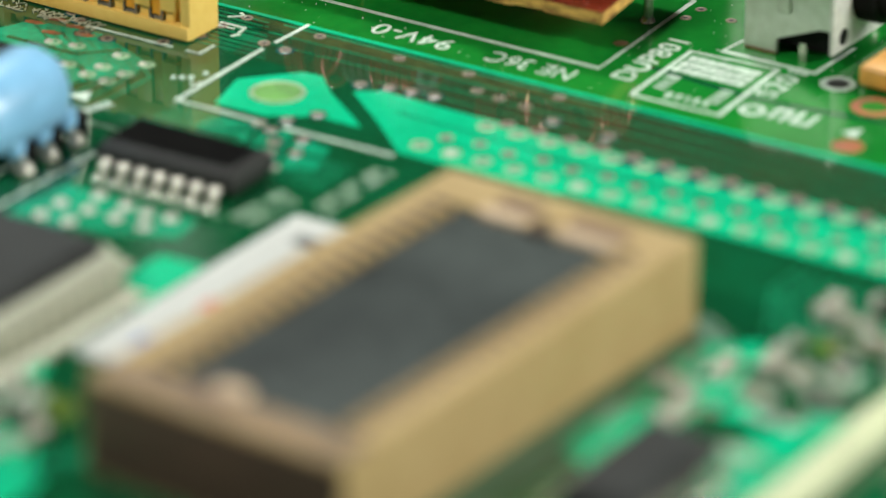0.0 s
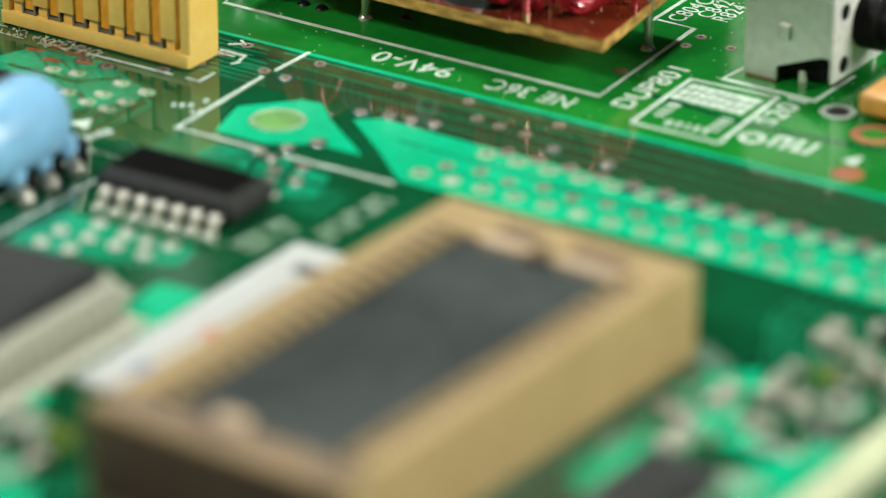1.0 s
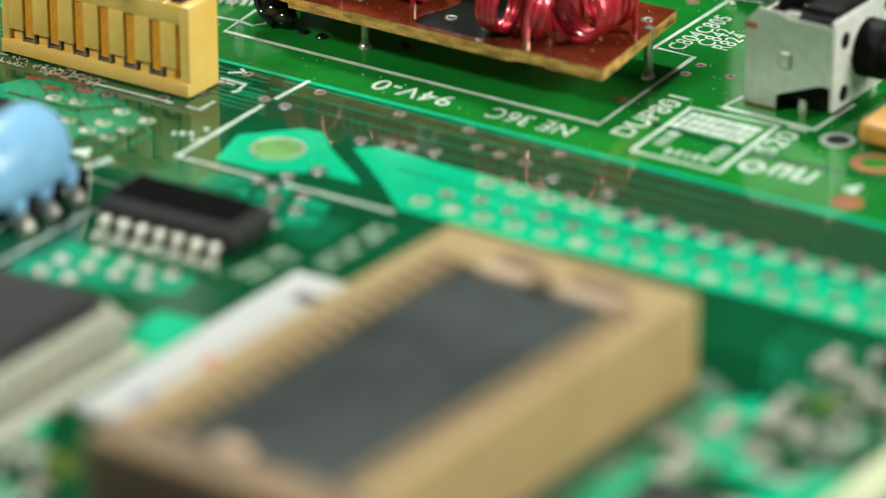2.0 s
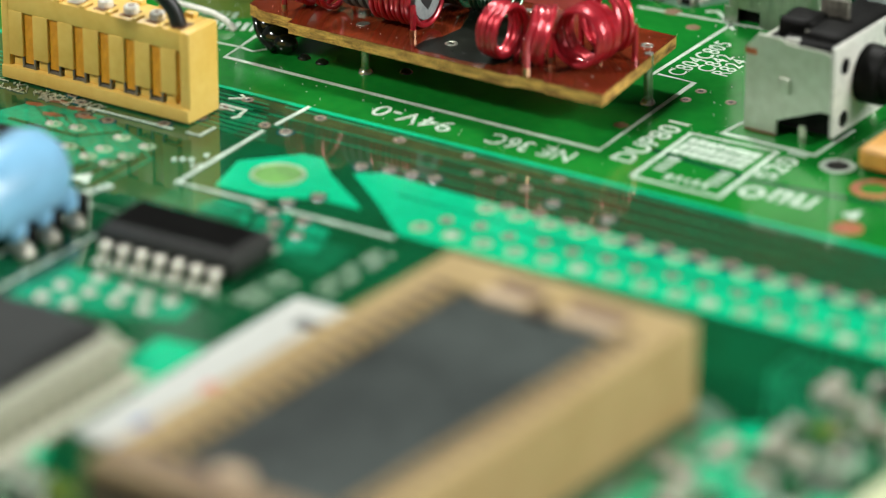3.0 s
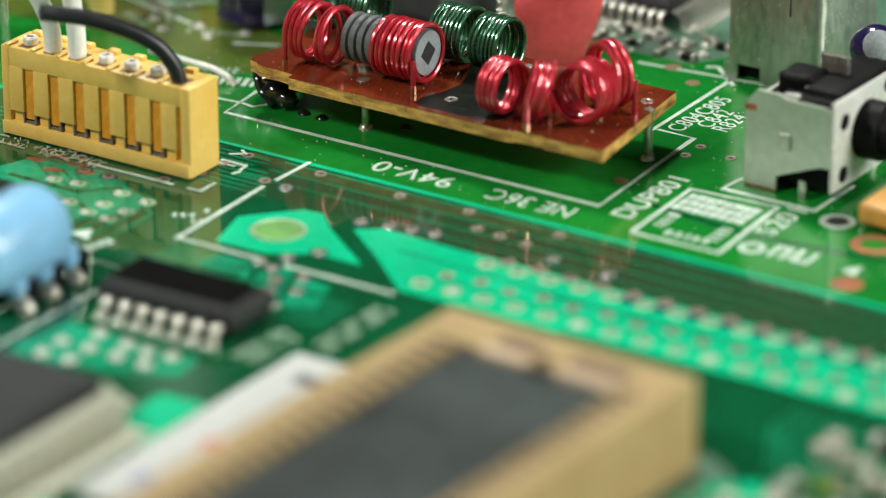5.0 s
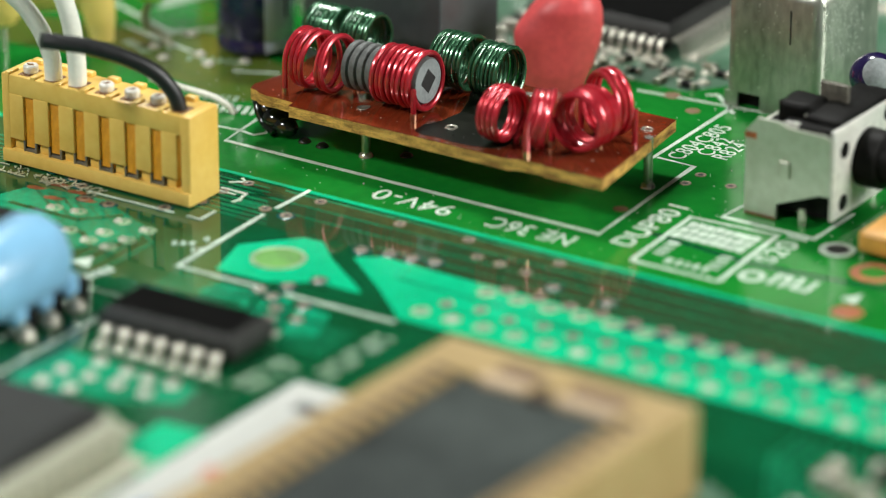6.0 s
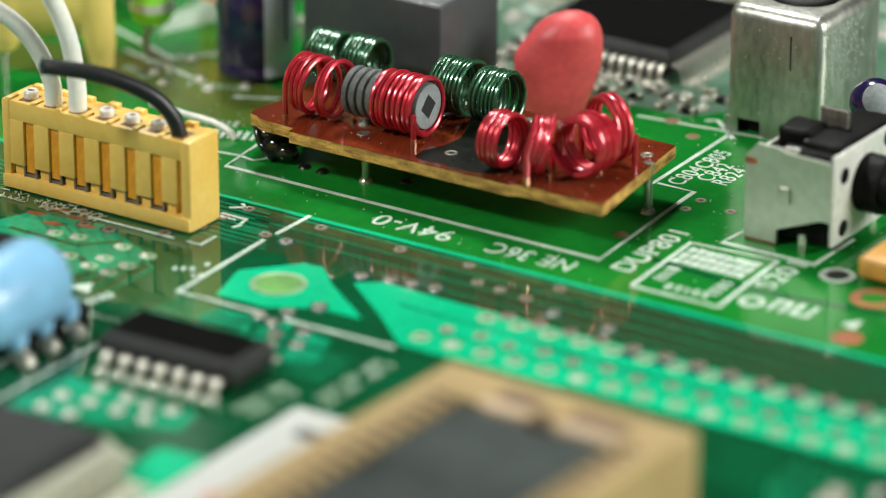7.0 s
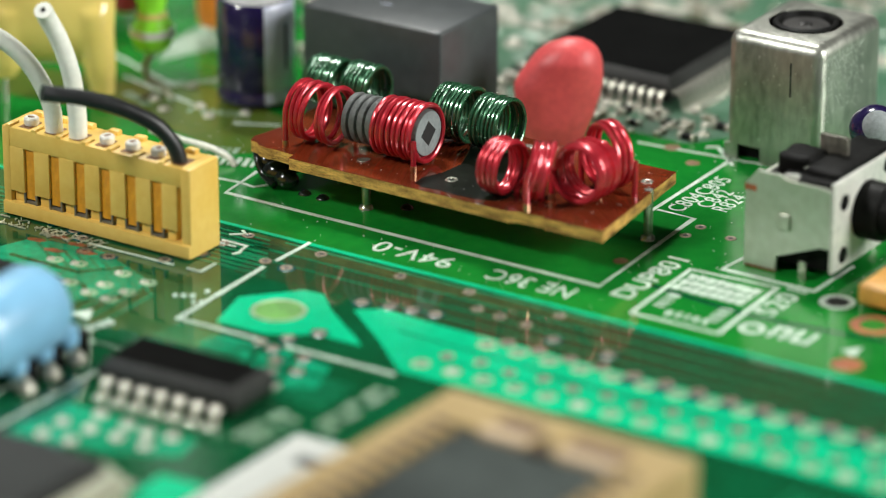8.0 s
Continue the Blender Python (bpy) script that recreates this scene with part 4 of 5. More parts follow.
def banded():
    t = thing("axial_inductor", -44.5, 13.3, 0, 33, "lime green lacquered inductor with colour bands on a bent lead", "inductor")
    lift = 0.55
    prof = [(0.0, 2.2), (0.8, 2.3), (1.45, 2.8), (1.72, 3.6), (1.6, 4.3), (1.2, 4.9), (1.05, 5.5), (1.2, 6.2), (1.5, 6.7), (1.62, 7.7), (1.5, 8.6), (0.6, 9.2), (0, 9.25)]
    prof = [(r * 0.9, z + lift) for r, z in prof]
    part("body", Lathe(prof, 28), M_LIME, t)
    for z0, z1, r0, r1, m in ((3.7, 4.2, 1.78, 1.70, M_BAND_WHITE), (5.0, 5.4, 1.24, 1.14, M_BAND_YELLOW), (7.0, 7.3, 1.66, 1.72, M_BAND_RED)):
        part("colour_band", Lathe([(r0 * 0.9 - 0.1, z0 + lift), (r0 * 0.9, z0 + lift), (r1 * 0.9, z1 + lift), (r1 * 0.9 - 0.1, z1 + lift)], 28), m, t)
    part("lead", Tube(spline([(0, 0, 2.9), (-0.5, 0, 1.9), (-0.3, -0.2, 1.0), (0.6, -0.8, 0.6), (1.4, -1.6, 0.0)], 6), 0.26, 10), M_DULL_LEAD, t)


banded()
t = thing("orange_capacitor", -47.6, 24.6, 0, 33, "orange lacquered capacitor on a short lead", "capacitor")
part("body", Lathe([(0, 1.0), (0.9, 1.05), (1.1, 1.6), (1.25, 5.5), (1.1, 6), (0, 6.1)], 24), M_ORANGE, t)
part("lead", Tube([(0, 0, 0), (0, 0, 1.2)], 0.25, 10), M_TIN, t)
t = thing("crimson_capacitor", -55.0, 24.0, 0, 33, "dark crimson lacquered capacitor behind the yellow one", "capacitor")
part("body", Lathe([(0, 1.0), (1.2, 1.1), (1.5, 1.8), (1.5, 6.5), (1.2, 7), (0, 7.1)], 24), M_CRIMSON, t)
part("lead", Tube([(0, 0, 0), (0, 0, 1.2)], 0.25, 10), M_TIN, t)


# ---- chips with leads ----
def gull_lead(length, h, w, foot):
    """A bent flat lead that leaves the body along -y at height h."""
    bm = bmesh.new()
    prof = [(0.1, h), (-length * 0.35, h), (-length * 0.55, h * 0.75), (-length * 0.62, 0.14), (-length * 0.75, 0.07), (-length - foot, 0.07)]
    top = [[bm.verts.new((s * w / 2, y, z + 0.07)) for s in (-1, 1)] for y, z in prof]
    low = [[bm.verts.new((s * w / 2, y, z - 0.07)) for s in (-1, 1)] for y, z in prof]
    for i in range(len(prof) - 1):
        bm.faces.new((top[i][0], top[i][1], top[i + 1][1], top[i + 1][0]))
        bm.faces.new((low[i][0], low[i + 1][0], low[i + 1][1], low[i][1]))
        for s in (0, 1):
            bm.faces.new((top[i][s], top[i + 1][s], low[i + 1][s], low[i][s]))
    bm.faces.new((top[-1][0], top[-1][1], low[-1][1], low[-1][0]))
    return bm


def chip(name, u, v, sx, sy, z0, z1, sides, pitch, lead, label, mat, rz=0.0, taper=0.4, lead_mat=None):
    """A moulded chip; sides: the sides with leads, s n e w."""
    t = thing(name, u, v, 0, rz, label, "microchip")
    bm = bmesh.new()
    zm = (z0 + z1) / 2
    rings = []
    for k, z in ((taper * 0.7, z0), (0, zm - 0.08), (0, zm + 0.08), (taper, z1)):
        rings.append([bm.verts.new((x * (sx / 2 - k), y * (sy / 2 - k), z)) for x, y in ((-1, -1), (1, -1), (1, 1), (-1, 1))])
    for a, b in zip(rings, rings[1:]):
        for i in range(4):
            bm.faces.new((a[i], a[(i + 1) % 4], b[(i + 1) % 4], b[i]))
    bm.faces.new(rings[0][::-1])
    bm.faces.new(rings[-1])
    bmesh.ops.bevel(bm, geom=list(rings[-1][0].link_edges) + list(rings[-1][2].link_edges), offset=0.06, segments=2, affect="EDGES", profile=0.5)
    # Black chips get the lightened side colour; their top plate stays dark.
    part("body", bm, M_CHIP_SIDE_LIT if mat is not M_GREY_CHIP else mat, t)
    part("top_face", Box(-sx / 2 + taper + 0.05, -sy / 2 + taper + 0.05, z1 - 0.1, sx / 2 - taper - 0.05, sy / 2 - taper - 0.05, z1 + 0.012), mat, t, "top face without painted light")
    me = mesh_of("lead", lead, lead_mat or M_TIN)
    reach = -min(q.co.y for q in me.vertices) / MM - 0.25
    fillet = mesh_of("solder_fillet", joint(min(0.42, pitch * 0.27), 0.25), M_TIN)
    for side in sides:
        span = sx if side in "sn" else sy
        n = int((span - pitch * 0.6) / pitch) + 1
        for i in range(n):
            o = (i - (n - 1) / 2) * pitch
            u0, v0, turn = {"s": (o, -sy / 2, 0), "n": (o, sy / 2, 180), "e": (sx / 2, o, 90), "w": (-sx / 2, o, -90)}[side]
            foot = place("lead", me, t, u0, v0, 0.0, turn)
            if side in "se":
                place("solder_fillet", fillet, foot, 0, -reach, 0.03)
    return t


chip("logic_chip", -11.9, -27.0, 9.7, 4.5, 0.3, 2.0, "sn", 1.29, gull_lead(1.0, 0.85, 0.62, 0.4), "black fourteen-lead surface-mount chip soldered on the board", M_BLACK_MATT, 1.5, 0.48, M_LEAD)
chip("processor_chip", -18.2, 35.9, 11.9, 12.4, 0.35, 2.2, "se", 0.78, gull_lead(1.3, 1.25, 0.32, 0.7), "large black square chip with rows of fine leads", M_BLACK_MATT, 0, 0.5, M_LEAD)
chip("logic_chip", -30.6, -22.6, 7.0, 5.0, 0.2, 2.0, "e", 1.27, gull_lead(0.9, 0.9, 0.42, 0.4), "black surface-mount chip behind the blue part", M_BLACK)
chip("memory_chip", -15.0, -51.5, 17.0, 20.0, 0.4, 2.9, "ens", 1.27, gull_lead(1.9, 2.0, 1.16, 1.0), "large weathered grey chip with wide pale leads", M_GREY_CHIP, 0, 0.35, M_DULL_LEAD)
chip("logic_chip", 30.3, -46.0, 4.4, 9.0, 0.2, 1.8, "ew", 1.27, gull_lead(1.0, 0.9, 0.42, 0.4), "dark grey surface-mount chip beside the tan module", M_GREY_CHIP)
chip("logic_chip", 8.0, -70.0, 11.0, 5.0, 0.2, 1.9, "n", 1.27, gull_lead(1.0, 0.9, 0.42, 0.4), "dark surface-mount chip in front of the tan module", M_BLACK)


# ---- shielded coil can ----
def can():
    t = thing("shield_can", -1.15, 28.3, 0, 0, "scratched tinplate coil can with a round adjusting core", "shield can")
    bm = bmesh.new()
    hx, hy, H = 3.6, 4.3, 9.0
    pts = [(-hx, -hy), (hx, -hy), (hx, hy), (-hx, hy)]
    lo = [bm.verts.new((x, y, 1.1)) for x, y in pts]
    hi = [bm.verts.new((x, y, H)) for x, y in pts]
    for i in range(4):
        bm.faces.new((lo[i], lo[(i + 1) % 4], hi[(i + 1) % 4], hi[i]))
    inner = 32
    rim = [bm.verts.new((2.5 * math.cos(2 * math.pi * i / inner), 2.5 * math.sin(2 * math.pi * i / inner), H)) for i in range(inner)]
    deep = [bm.verts.new((2.4 * math.cos(2 * math.pi * i / inner), 2.4 * math.sin(2 * math.pi * i / inner), H - 0.5)) for i in range(inner)]
    for i in range(inner):
        bm.faces.new((rim[i], rim[(i + 1) % inner], deep[(i + 1) % inner], deep[i]))
    for q in range(4):
        a0 = {0: 20, 1: 28, 2: 4, 3: 12}[q]
        arc = [rim[(a0 + k) % inner] for k in range(9)]
        bm.faces.new([hi[q]] + arc[::-1])
        bm.faces.new((hi[q], hi[(q + 1) % 4], arc[-1]))
    edges = [e for e in bm.edges if all(abs(abs(v.co.x) - hx) < 1e-4 and abs(abs(v.co.y) - hy) < 1e-4 for v in e.verts) and max(v.co.z for v in e.verts) > 8]
    bmesh.ops.bevel(bm, geom=edges, offset=0.8, segments=6, profile=0.5, affect="EDGES")
    part("shell", bm, M_CAN, t)
    for x0, x1 in ((-3.6, -2.6), (-0.9, 3.6)):
        part("skirt", Box(x0, -4.3, 0.0, x1, -4.1, 1.1), M_CAN, t)
    part("skirt", Box(3.4, -4.08, 0.0, 3.6, 4.3, 1.1), M_CAN, t)
    part("base", Box(-3.3, -3.6, 0, 3.3, 4.0, 1.4), M_BLACK, t)
    part("stain", Prism([(1.22, -4.32), (1.34, -4.32), (1.34, -4.28), (1.22, -4.28)], 5.2, 7.6), M_DARK_SOCKET, t, "thin dark rust streak")
    rg = random.Random(77)
    bm = bmesh.new()
    for i in range(46):
        z, x, l = rg.uniform(3.5, 8.0), rg.uniform(-3.3, 3.3), rg.uniform(0.06, 0.3)
        box(bm, x, -4.312, z, x + 0.035, -4.29, z + l * 0.6)
    for i in range(260):
        z, y, l = 8.0 - 4.5 * rg.random() ** 1.6, rg.uniform(-3.9, 1.5), rg.uniform(0.1, 0.45)
        box(bm, 3.59, y, z, 3.612, y + rg.uniform(0.03, 0.09), z + l * 0.6)
    for i in range(90):
        x, y, l = rg.uniform(-2.9, 2.9), rg.uniform(-3.4, -2.55), rg.uniform(0.05, 0.28)
        box(bm, x, y, 8.99, x + l, y + 0.04, 9.012)
    part("scratches", bm, M_SCRATCH, t, "fine bright scratches")
    prof = [(2.45, 8.5), (2.45, 8.9), (2.38, 8.8), (2.28, 8.8), (2.22, 9.02), (2.1, 9.1), (1.85, 9.1), (1.75, 8.95), (1.62, 8.75)]
    ring = part("collar", Lathe(prof, 36), M_BLACK, t, "black moulded collar")
    part("adjusting_core", Lathe([(1.64, 8.7), (1.55, 8.8), (0.5, 8.84), (0.4, 8.62), (0, 8.62)], 30), M_CORE, ring, "dark grey adjusting core")


can()


# ---- push switch with a metal frame ----
def worn_box(x0, y0, z0, x1, y1, z1, bev):
    """A moulded block with chipped, uneven edges."""
    bm = Box(x0, y0, z0, x1, y1, z1, bev, 3)
    bmesh.ops.subdivide_edges(bm, edges=[e for e in bm.edges if e.calc_length() > 0.5], cuts=3, use_grid_fill=True)
    for q in bm.verts:
        q.co += noise.noise_vector(q.co * 1.3) * 0.13
    return bm


def switch():
    t = thing("push_switch", 9.2, 11.2, 0, -1, "push switch in a dull steel frame with a black plunger", "switch")
    w, f, b, H = 3.4, -3.2, 3.0, 6.0
    bm = Prism([(-w, 0), (-w + 2.3, 0), (-w + 2.3, 1.1), (w - 1.4, 2.35), (w - 0.75, 2.35), (w - 0.75, H + 0.1), (w - 1.1, H + 0.3), (-w + 2.9, H + 0.3), (-w + 2.5, H + 0.55), (-w + 0.8, H + 0.55), (-w, H - 0.4)], 0, 0.3)
    bmesh.ops.transform(bm, matrix=Matrix.Translation((0, f + 0.3, 0)) @ Matrix.Rotation(radians(90), 4, "X"), verts=bm.verts)
    part("front_plate", bm, M_STEEL, t)
    part("side_plate", Box(w - 0.75, f - 0.02, 0.75, w - 0.45, b + 2.5, H + 0.75, 0.1), M_PLATE, t, "bright steel end plate")
    part("top_plate", Box(-w, f + 0.3, H - 0.6, -w + 0.8, b, H - 0.35, 0.06), M_STEEL, t)
    part("body", Box(-w + 0.3, f + 0.7, 0.5, w - 0.78, b, H - 0.3, 0.15), M_BLACK, t)
    part("slider_cover", worn_box(-w + 2.2, f + 0.4, H - 0.4, w - 0.85, f + 1.5, H + 0.5, 0.15), M_BLACK, t)
    part("slider_cover", worn_box(-w + 0.9, f + 2.2, H - 0.4, -w + 3.3, f + 4.8, H + 1.1, 0.35), M_BLACK, t)
    part("slider_cover", worn_box(-w + 3.2, f + 1.5, H - 0.4, w - 0.8, b + 2.4, H + 0.85, 0.25), M_BLACK, t)
    part("worn_edge", worn_box(-w + 2.6, f + 0.32, H + 0.25, -w + 3.5, f + 0.6, H + 0.6, 0.08), M_PLATE, t, "pale worn steel lip")
    part("leaf_spring", Box(-w + 2.6, f + 4.6, H - 0.3, -w + 4.6, f + 5.0, H + 2.0, 0.08), M_WORN_STEEL, t, "brownish worn steel leaf")
    part("leaf_spring", Box(-w + 3.0, f + 2.0, H + 0.3, -w + 3.5, f + 2.9, H + 0.62, 0.08), M_STEEL, t)
    axm = Matrix.Translation((w - 0.45, 0.9, 3.9)) @ Matrix.Rotation(radians(90), 4, "Y")
    part("plunger", Lathe([(0, 4.6), (1.35, 4.6), (1.5, 4.4), (1.5, 1.6), (1.85, 1.5), (1.9, 0.0), (0, 0)], 30, axm), M_BLACK, t, "black plunger")
    for y, z in ((-1.9, 5.2), (-1.9, 1.7), (3.6, 6.0)):
        dm = Matrix.Translation((w - 0.45, y, z)) @ Matrix.Rotation(radians(90), 4, "Y")
        part("dimple", Lathe([(0, 0.02), (0.5, 0.02), (0.55, 0)], 20, dm), M_BLACK, t, "dark punched hole")
    part("rivet", Box(-1.0, f - 0.14, 3.0, -0.1, f + 0.02, 4.1, 0.12, 3), M_STEEL, t)
    part("terminal", Prism([(0.6, f - 0.1), (1.1, f - 0.1), (1.1, f + 0.05), (0.6, f + 0.05)], 0, 1.2), M_TIN, t)
    part("flux_stain", Prism([(-w - 0.03, f - 0.03), (-w + 0.8, f - 0.03), (-w + 0.8, f + 0.02), (-w - 0.03, f + 0.02)], H - 0.85, H - 0.45), M_RUST, t, "orange flux stain")
    part("flux_stain", Box(-w + 0.1, f - 0.03, 0, -w + 2.3, f + 0.02, 0.2), M_FOOT_STAIN, t, "brown flux along the foot")


switch()
t = thing("glass_capacitor", 7.6, 21.8, 0, 0, "small glossy violet capacitor with a pale clear face", "capacitor")
bm = bmesh.new()
bmesh.ops.create_uvsphere(bm, u_segments=28, v_segments=18, radius=1.0, matrix=Matrix.Translation((0, 0, 5.2)) @ Matrix.Diagonal((1.7, 1.7, 1.6, 1)))
part("body", bm, M_CAP_BLUE, t)
part("clear_face", Lathe([(0, 1.75), (0.6, 1.66), (1.05, 1.36)], 26, Matrix.Translation((0, 0, 5.2)) @ Matrix.Rotation(radians(62), 4, Vector((0.8, 0.6, 0)))), M_FERRITE_END, t, "pale face")
part("stand", Tube([(0, 0, 0), (0, 0, 4)], 0.4, 12), M_TIN, t)
t = thing("orange_capacitor", 16.4, 8.6, 0, 0, "amber yellow moulded capacitor beside the push switch", "capacitor")
part("body", Box(-1.4, -2.9, 0.25, 2.6, 1.9, 1.7, 0.35, 3), M_AMBER, t)
for y in (-2.2, 1.2):
    part("foot", Box(-1.6, y, 0.0, -1.0, y + 0.9, 0.6, 0.06), M_TIN, t)

# ---- blue dipped part with three legs ----
t = thing("blue_resistor_network", -21.6, -30.4, 0, 0, "sky blue dipped component standing on tinned legs", "resistor network")
bm = Box(-2.8, -5.6, 0.9, 2.0, 4.1, 6.3, 2.38, 8)
for q in bm.verts:
    q.co += noise.noise_vector(q.co * 0.3) * 0.25
part("body", bm, M_BLUE, t)
for k in range(3):
    y = -1.5 + 2.45 * k
    part("leg_coat", Tube([(0.7, y, 2.0), (0.9, y, 1.2), (1.1, y, 0.75)], [0.85, 0.75, 0.5], 14), M_BLUE, t)
    leg = part("leg", Tube([(1.35, y, 0.0), (1.3, y, 1.4)], 0.28, 10), M_TIN, t)
    part("solder_fillet", joint(0.66, 0.75), M_LEAD, leg).location = Vector((1.6, y, 0)) * MM
    # Added black block fills in the shade of the gap between legs.
    part("gap_shade_block", Box(0.2, y + 0.75, 0.0, 1.3, y + 1.7, 1.4, 0.1), M_BLACK, t)

# ---- tan module with a dark window ----
def tan_module():
    t = thing("display_module", 14.6, -43.9, 0, -2.2, "tan plastic frame module with a dark slate window", "module")
    X, Y, H = 8.1, 15.9, 5.25
    bm = bmesh.new()
    ix0, ix1, iy0, iy1 = -5.75, 6.1, -13.2, 12.3
    for a in ((-X, -Y, ix0, Y), (ix1, -Y, X, Y), (ix0, -Y, ix1, iy0), (ix0, iy1, ix1, Y)):
        box(bm, a[0], a[1], 0.6, a[2], a[3], H)
    bmesh.ops.remove_doubles(bm, verts=bm.verts, dist=1e-4)
    part("frame", bm, M_TAN, t)
    part("rim", Prism([(-X - 0.02, -Y - 0.02), (X + 0.02, -Y - 0.02), (X + 0.02, Y + 0.02), (-X - 0.02, Y + 0.02)], 0.0, 0.7), M_TAN, t)
    part("window_plate", Box(ix0 - 0.05, iy0 - 0.05, H - 1.3, ix1 + 0.05, iy1 + 0.05, H - 0.28), M_SLATE, t, "dark slate window")
    # Dark inlays, flush with the rim, put the slots' shade into colour.
    slot = mesh_of("rim_slot_shade", Box(-0.55, -0.36, -0.3, 0.55, 0.36, 0.012), M_TAN_SHADE)
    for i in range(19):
        place("rim_slot_shade", slot, t, ix0 - 0.3, -12.6 + i * 1.36, H)
        place("rim_slot_shade", slot, t, ix1 + 0.3, -12.6 + i * 1.36, H)
    # Dark plate paints shade onto the end turned away from the key lamp.
    part("end_face", Box(-X + 0.15, -Y - 0.06, 0.1, X - 0.15, -Y + 0.1, H - 0.35, 0.03), M_TAN_SHADE, t, "end face coloured dark for its shaded side")
    tooth = mesh_of("tooth", Box(-0.55, -0.3, -0.4, 0.55, 0.3, 0.03, 0.04), M_TAN)
    for i in range(18):
        place("tooth", tooth, t, ix0 + 0.4, -11.92 + i * 1.36, H)
        place("tooth", tooth, t, ix1 - 0.2, -11.92 + i * 1.36, H)
    # Slightly raised dark plates: shade of the rim recesses put into colour.
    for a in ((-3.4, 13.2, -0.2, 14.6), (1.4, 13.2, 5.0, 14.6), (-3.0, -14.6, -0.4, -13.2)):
        part("recess", Box(a[0], a[1], H - 0.4, a[2], a[3], H + 0.03), M_TAN_RECESS_SHADE, t, "dark brown plate painting in a recess's shade")
    for a in ((-3.6, 11.9, -0.6, 12.9), (1.4, 11.9, 5.2, 12.9)):
        part("ledge", Box(a[0], a[1], H - 0.5, a[2], a[3], H + 0.12, 0.1), M_TAN_PALE, t, "pale ledge")
    # Browner overlay on the near end of the rim.
    part("front_rim", Box(-X + 0.15, -Y + 0.12, H - 0.1, X - 0.15, iy0 - 0.1, H + 0.016), M_TAN_BROWN, t, "browner end of the rim")
    # Dark plate stands in for shade inside the notch.
    part("notch", Box(-0.1, 11.6, H - 0.3, 0.8, 13.0, H + 0.05), M_TAN_SHADE, t, "dark plate for the shaded notch in the rim")
    part("lug", Box(-0.6, 13.0, H - 0.5, 1.1, 14.4, H + 0.25, 0.25), M_TAN, t)
    part("lug", Box(-2.2, -13.6, H - 0.5, -0.2, -12.2, H + 0.3, 0.3), M_TAN_PALE, t)


M_TAN_RECESS_SHADE = material("painted_recess_shade_brown", (0.15, 0.085, 0.04), 0.6, vary=0.15)
M_TAN_BROWN = material("brown_rim", (0.20, 0.13, 0.062), 0.6, vary=0.2, grain=0.6)
M_TAN_SHADE = material("painted_shade_brown", (0.06, 0.035, 0.018), 0.7)
M_TAN_PALE = material("pale_tan", (0.56, 0.42, 0.27), 0.6, vary=0.12)
tan_module()

# ---- white label strip ----
t = thing("paper_label", 0.6, -39.2, 0, 0, "white paper label strip with coloured print", "label")
part("backing", Box(-3.3, -10.4, 0.02, 4.4, 10.4, 0.5, 0.2), M_LABEL, t)
part("print_bar", Box(-1.3, 6.8, 0.48, 0.5, 8.0, 0.515), M_LABEL_BLACK, t)
part("print_bar", Box(-0.8, -2.7, 0.48, 0.7, -1.4, 0.515), M_LABEL_RED, t)
part("print_bar", Box(-1.3, -8.4, 0.48, 0.2, -6.9, 0.515), M_LABEL_BLUE, t)


# ---- small surface-mount parts ----
def smd_mesh():
    return mesh_of("ceramic_body", Box(-0.55, -0.42, 0.02, 0.55, 0.42, 0.6, 0.05), M_PALE_SMD), mesh_of("end_cap", Box(-0.24, -0.45, 0, 0.24, 0.45, 0.64, 0.08), M_SMD_TIN)


SMD_BODY, SMD_CAP = smd_mesh()
SMD_DARK = mesh_of("ceramic_body", Box(-0.55, -0.42, 0.02, 0.55, 0.42, 0.55, 0.05), M_BLACK)


def smd(u, v, rz=0, s=1.0, dark=False):
    t = thing("chip_component", u, v, 0.03, rz, "tiny dark resistor with tinned ends on the board" if dark else "tiny beige ceramic capacitor with tinned ends", "chip component", "small surface-mount parts")
    place("ceramic_body", SMD_DARK if dark else SMD_BODY, t, 0, 0, 0, 0, s)
    place("end_cap", SMD_CAP, t, -0.75 * s, 0, 0, 0, s)
    place("end_cap", SMD_CAP, t, 0.75 * s, 0, 0, 0, s)


rng = random.Random(11)
for i, (u, v) in enumerate(((-14.6, 27.6), (-12.6, 27.9), (-10.9, 27.2), (-9.4, 27.0), (-12.9, 25.9), (-10.4, 25.2), (-8.4, 25.4), (-15.6, 25.6), (-7.4, 28.4), (-9.0, 29.4),
                            (-18.0, 27.2), (-19.4, 25.6), (-17.2, 29.0))):
    smd(u, v, rng.choice((0, 90)), rng.uniform(0.55, 0.8), i % 2 == 0)
for i in range(80):
    u, v = rng.uniform(-36, 4), rng.uniform(45.5, 72)
    smd(u, v, rng.choice((0, 90)), rng.uniform(0.8, 1.3), i % 3 == 0)
for i in range(130):
    place("solder_joint", JOINT, board, rng.uniform(-42, 8), rng.uniform(45, 74), 0.03, 0, rng.uniform(0.8, 1.4))
for i, (u, v) in enumerate(((28.6, -22.8), (30.4, -23.6), (31.5, -21.0), (29.2, -30.4), (31.0, -30.8), (32.6, -29.0), (27.4, -32.6), (30.4, -34.2), (33.4, -32.4), (26.4, -35.6),
                            (33.2, -25.6), (35.0, -27.4), (27.8, -38.4))):
    smd(u, v, rng.choice((0, 90)), rng.uniform(0.8, 1.2), i % 3 == 2)
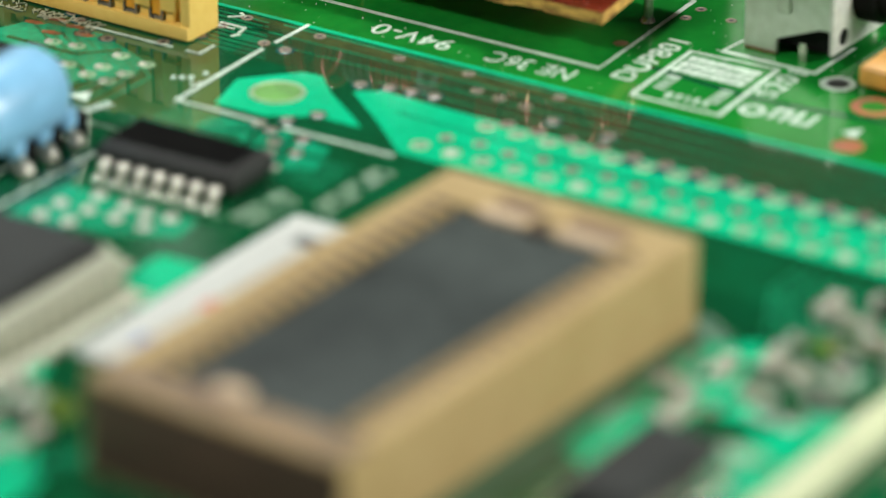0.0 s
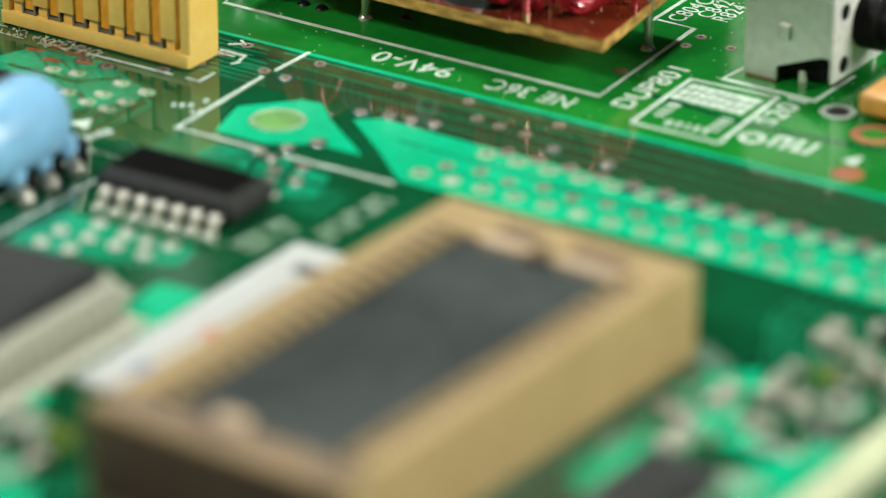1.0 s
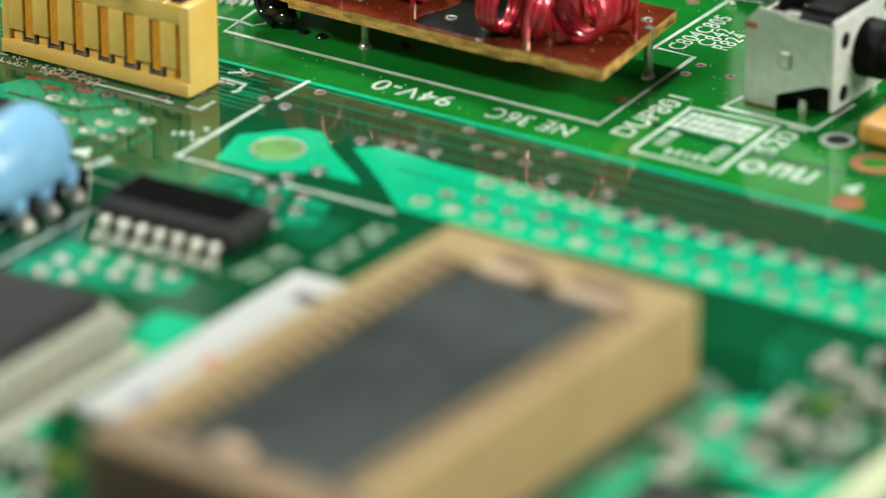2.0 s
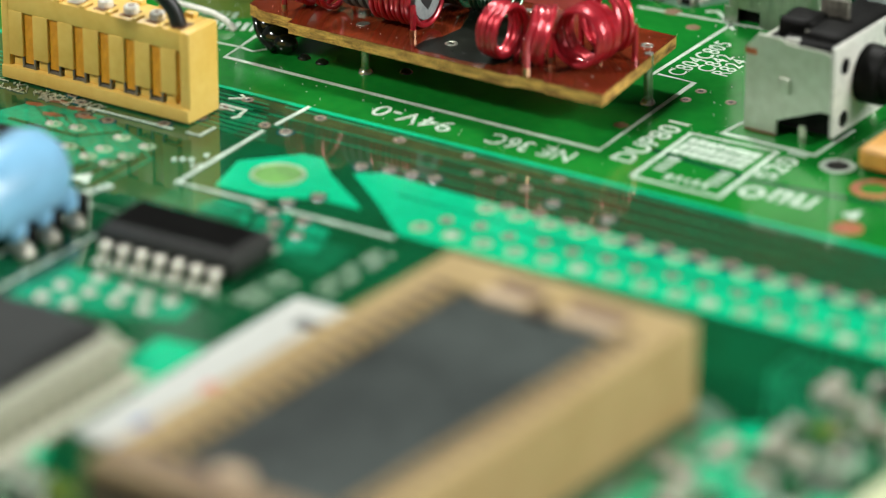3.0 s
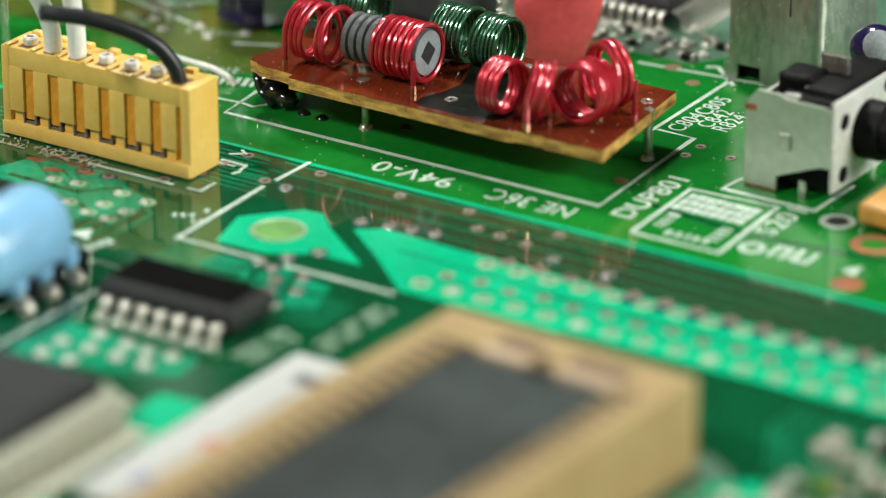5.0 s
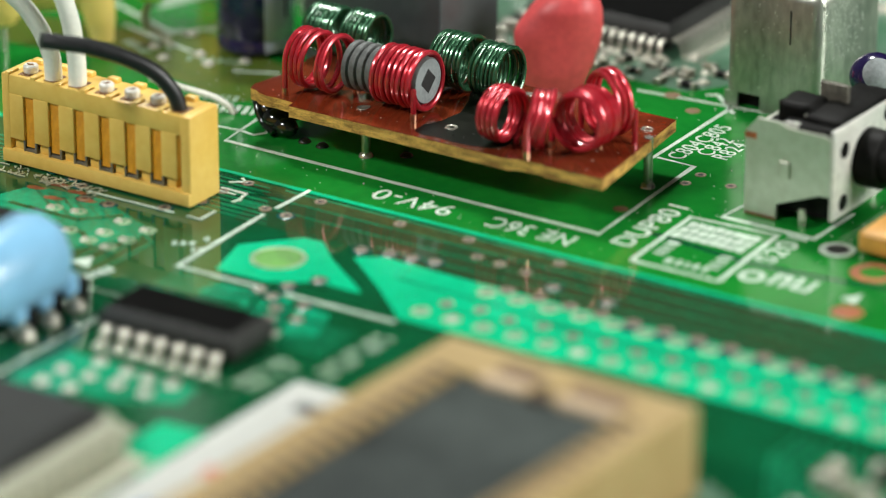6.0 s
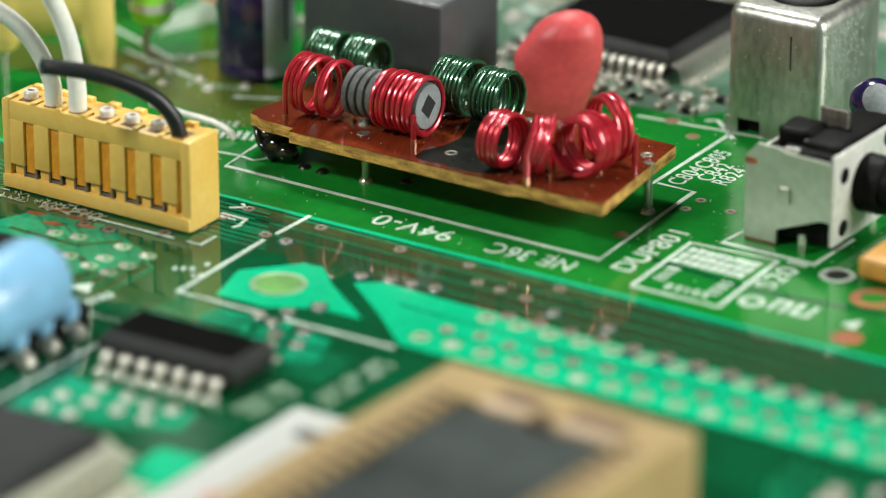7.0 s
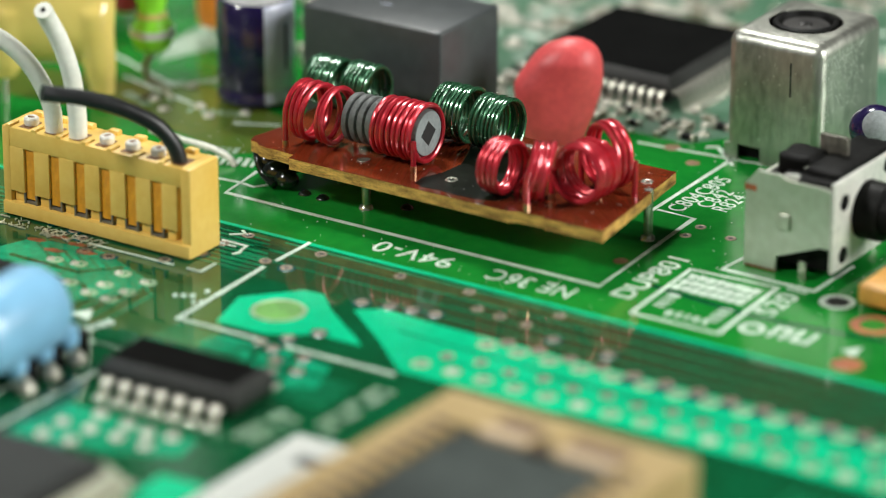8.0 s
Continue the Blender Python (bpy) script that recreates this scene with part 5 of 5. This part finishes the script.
for i, (u, v) in enumerate(((-2.6, -54.2), (-0.6, -56.4), (-2.0, -58.2), (1.6, -58.6), (-4.6, -62.0), (0.6, -62.4))):
    smd(u, v, rng.choice((0, 90)), rng.uniform(0.8, 1.2), i % 3 == 1)
for i, (u, v) in enumerate(((-50, 33), (-46, 35), (-43, 31), (-54, 34), (-40, 26), (-38, 24))):
    smd(u, v, rng.choice((0, 90)), 1.2, i % 2 == 0)
t = thing("plastic_strip", 37.6, -39.0, 0, 0, "pale cream plastic strip lying on the board", "strip")
part("body", Box(-0.9, -9, 0, 0.9, 8.5, 1.4, 0.3), M_PALE, t)
part("ridge", Box(-0.35, -8.8, 1.35, 0.35, 8.3, 1.7, 0.1), M_PALE, t)
for i in range(26):
    u, v = rng.uniform(-19, -6), rng.uniform(24.6, 29.4)
    place("solder_joint", JOINT, board, u, v, 0.03, 0, rng.uniform(0.5, 0.9))
for i in range(22):
    u, v = rng.uniform(-40, 4), rng.uniform(45, 72)
    part("print_line", Strip([(u, v), (u + rng.uniform(1, 4), v)], rng.uniform(0.3, 1.2), 0.03, 0.06), M_SILK, board)
for i in range(34):
    u, v = rng.uniform(-38, -22), rng.uniform(24, 46)
    if i % 2:
        smd(u, v, rng.choice((0, 90)), rng.uniform(0.9, 1.3), i % 6 == 1)
    place("solder_joint", JOINT, board, u + 1.6, v + 1.2, 0.03, 0, rng.uniform(0.8, 1.3))
    part("print_line", Strip([(u, v - 1), (u + rng.uniform(1, 3), v - 1)], rng.uniform(0.3, 0.9), 0.03, 0.06), M_SILK, board)
for i in range(26):
    u, v = rng.uniform(24.5, 44), rng.uniform(-48, -19.5)
    poly = [(u, v), (u + rng.uniform(0.8, 2.6), v + rng.uniform(-0.4, 0.4)), (u + rng.uniform(1, 3), v + rng.uniform(1, 3)), (u + rng.uniform(-0.5, 0.5), v + rng.uniform(1, 2.5))]
    part("copper_area", Prism(poly, 0.0, 0.02 + 0.001 * i), (M_TEAL, M_OLIVE, M_TRACE)[i % 3], board)
    via(u - 0.8, v + 0.5, 1.2)
for i in range(10):
    print_bars(rng.uniform(24.5, 40), rng.uniform(-44, -20), rng.uniform(1.5, 3), 0.9, 1, 40 + i, rng.choice((0, 90)))
for i in range(18):
    u, v = rng.uniform(-6, 5), rng.uniform(-74, -53)
    poly = [(u, v), (u + rng.uniform(0.8, 2.2), v), (u + rng.uniform(1, 2.6), v + rng.uniform(1, 3)), (u + rng.uniform(-0.5, 0.5), v + rng.uniform(1, 2.5))]
    part("copper_area", Prism(poly, 0.0, 0.02 + 0.001 * i), (M_TEAL, M_OLIVE, M_TRACE)[i % 3], board)
for u, v in ((-31.1, 39.4), (-29.2, 39.5), (-28.5, 35.2), (-25.9, 46.7), (-18.8, 47.8), (-24.1, 47.8), (-22.0, 48.4), (-33, 41.2), (-14.4, 29.0), (-12.3, 27.7), (-10.6, 26.8), (-7.9, 26.7), (-9.4, 27.0),
             (-10.8, 30.7), (-26, 42), (-31, 45), (-34, 36), (-13, 49), (-9, 52)):
    place("solder_joint", JOINT, board, u, v, 0.03, 0, 1.7 if v > 33 else 1.0)
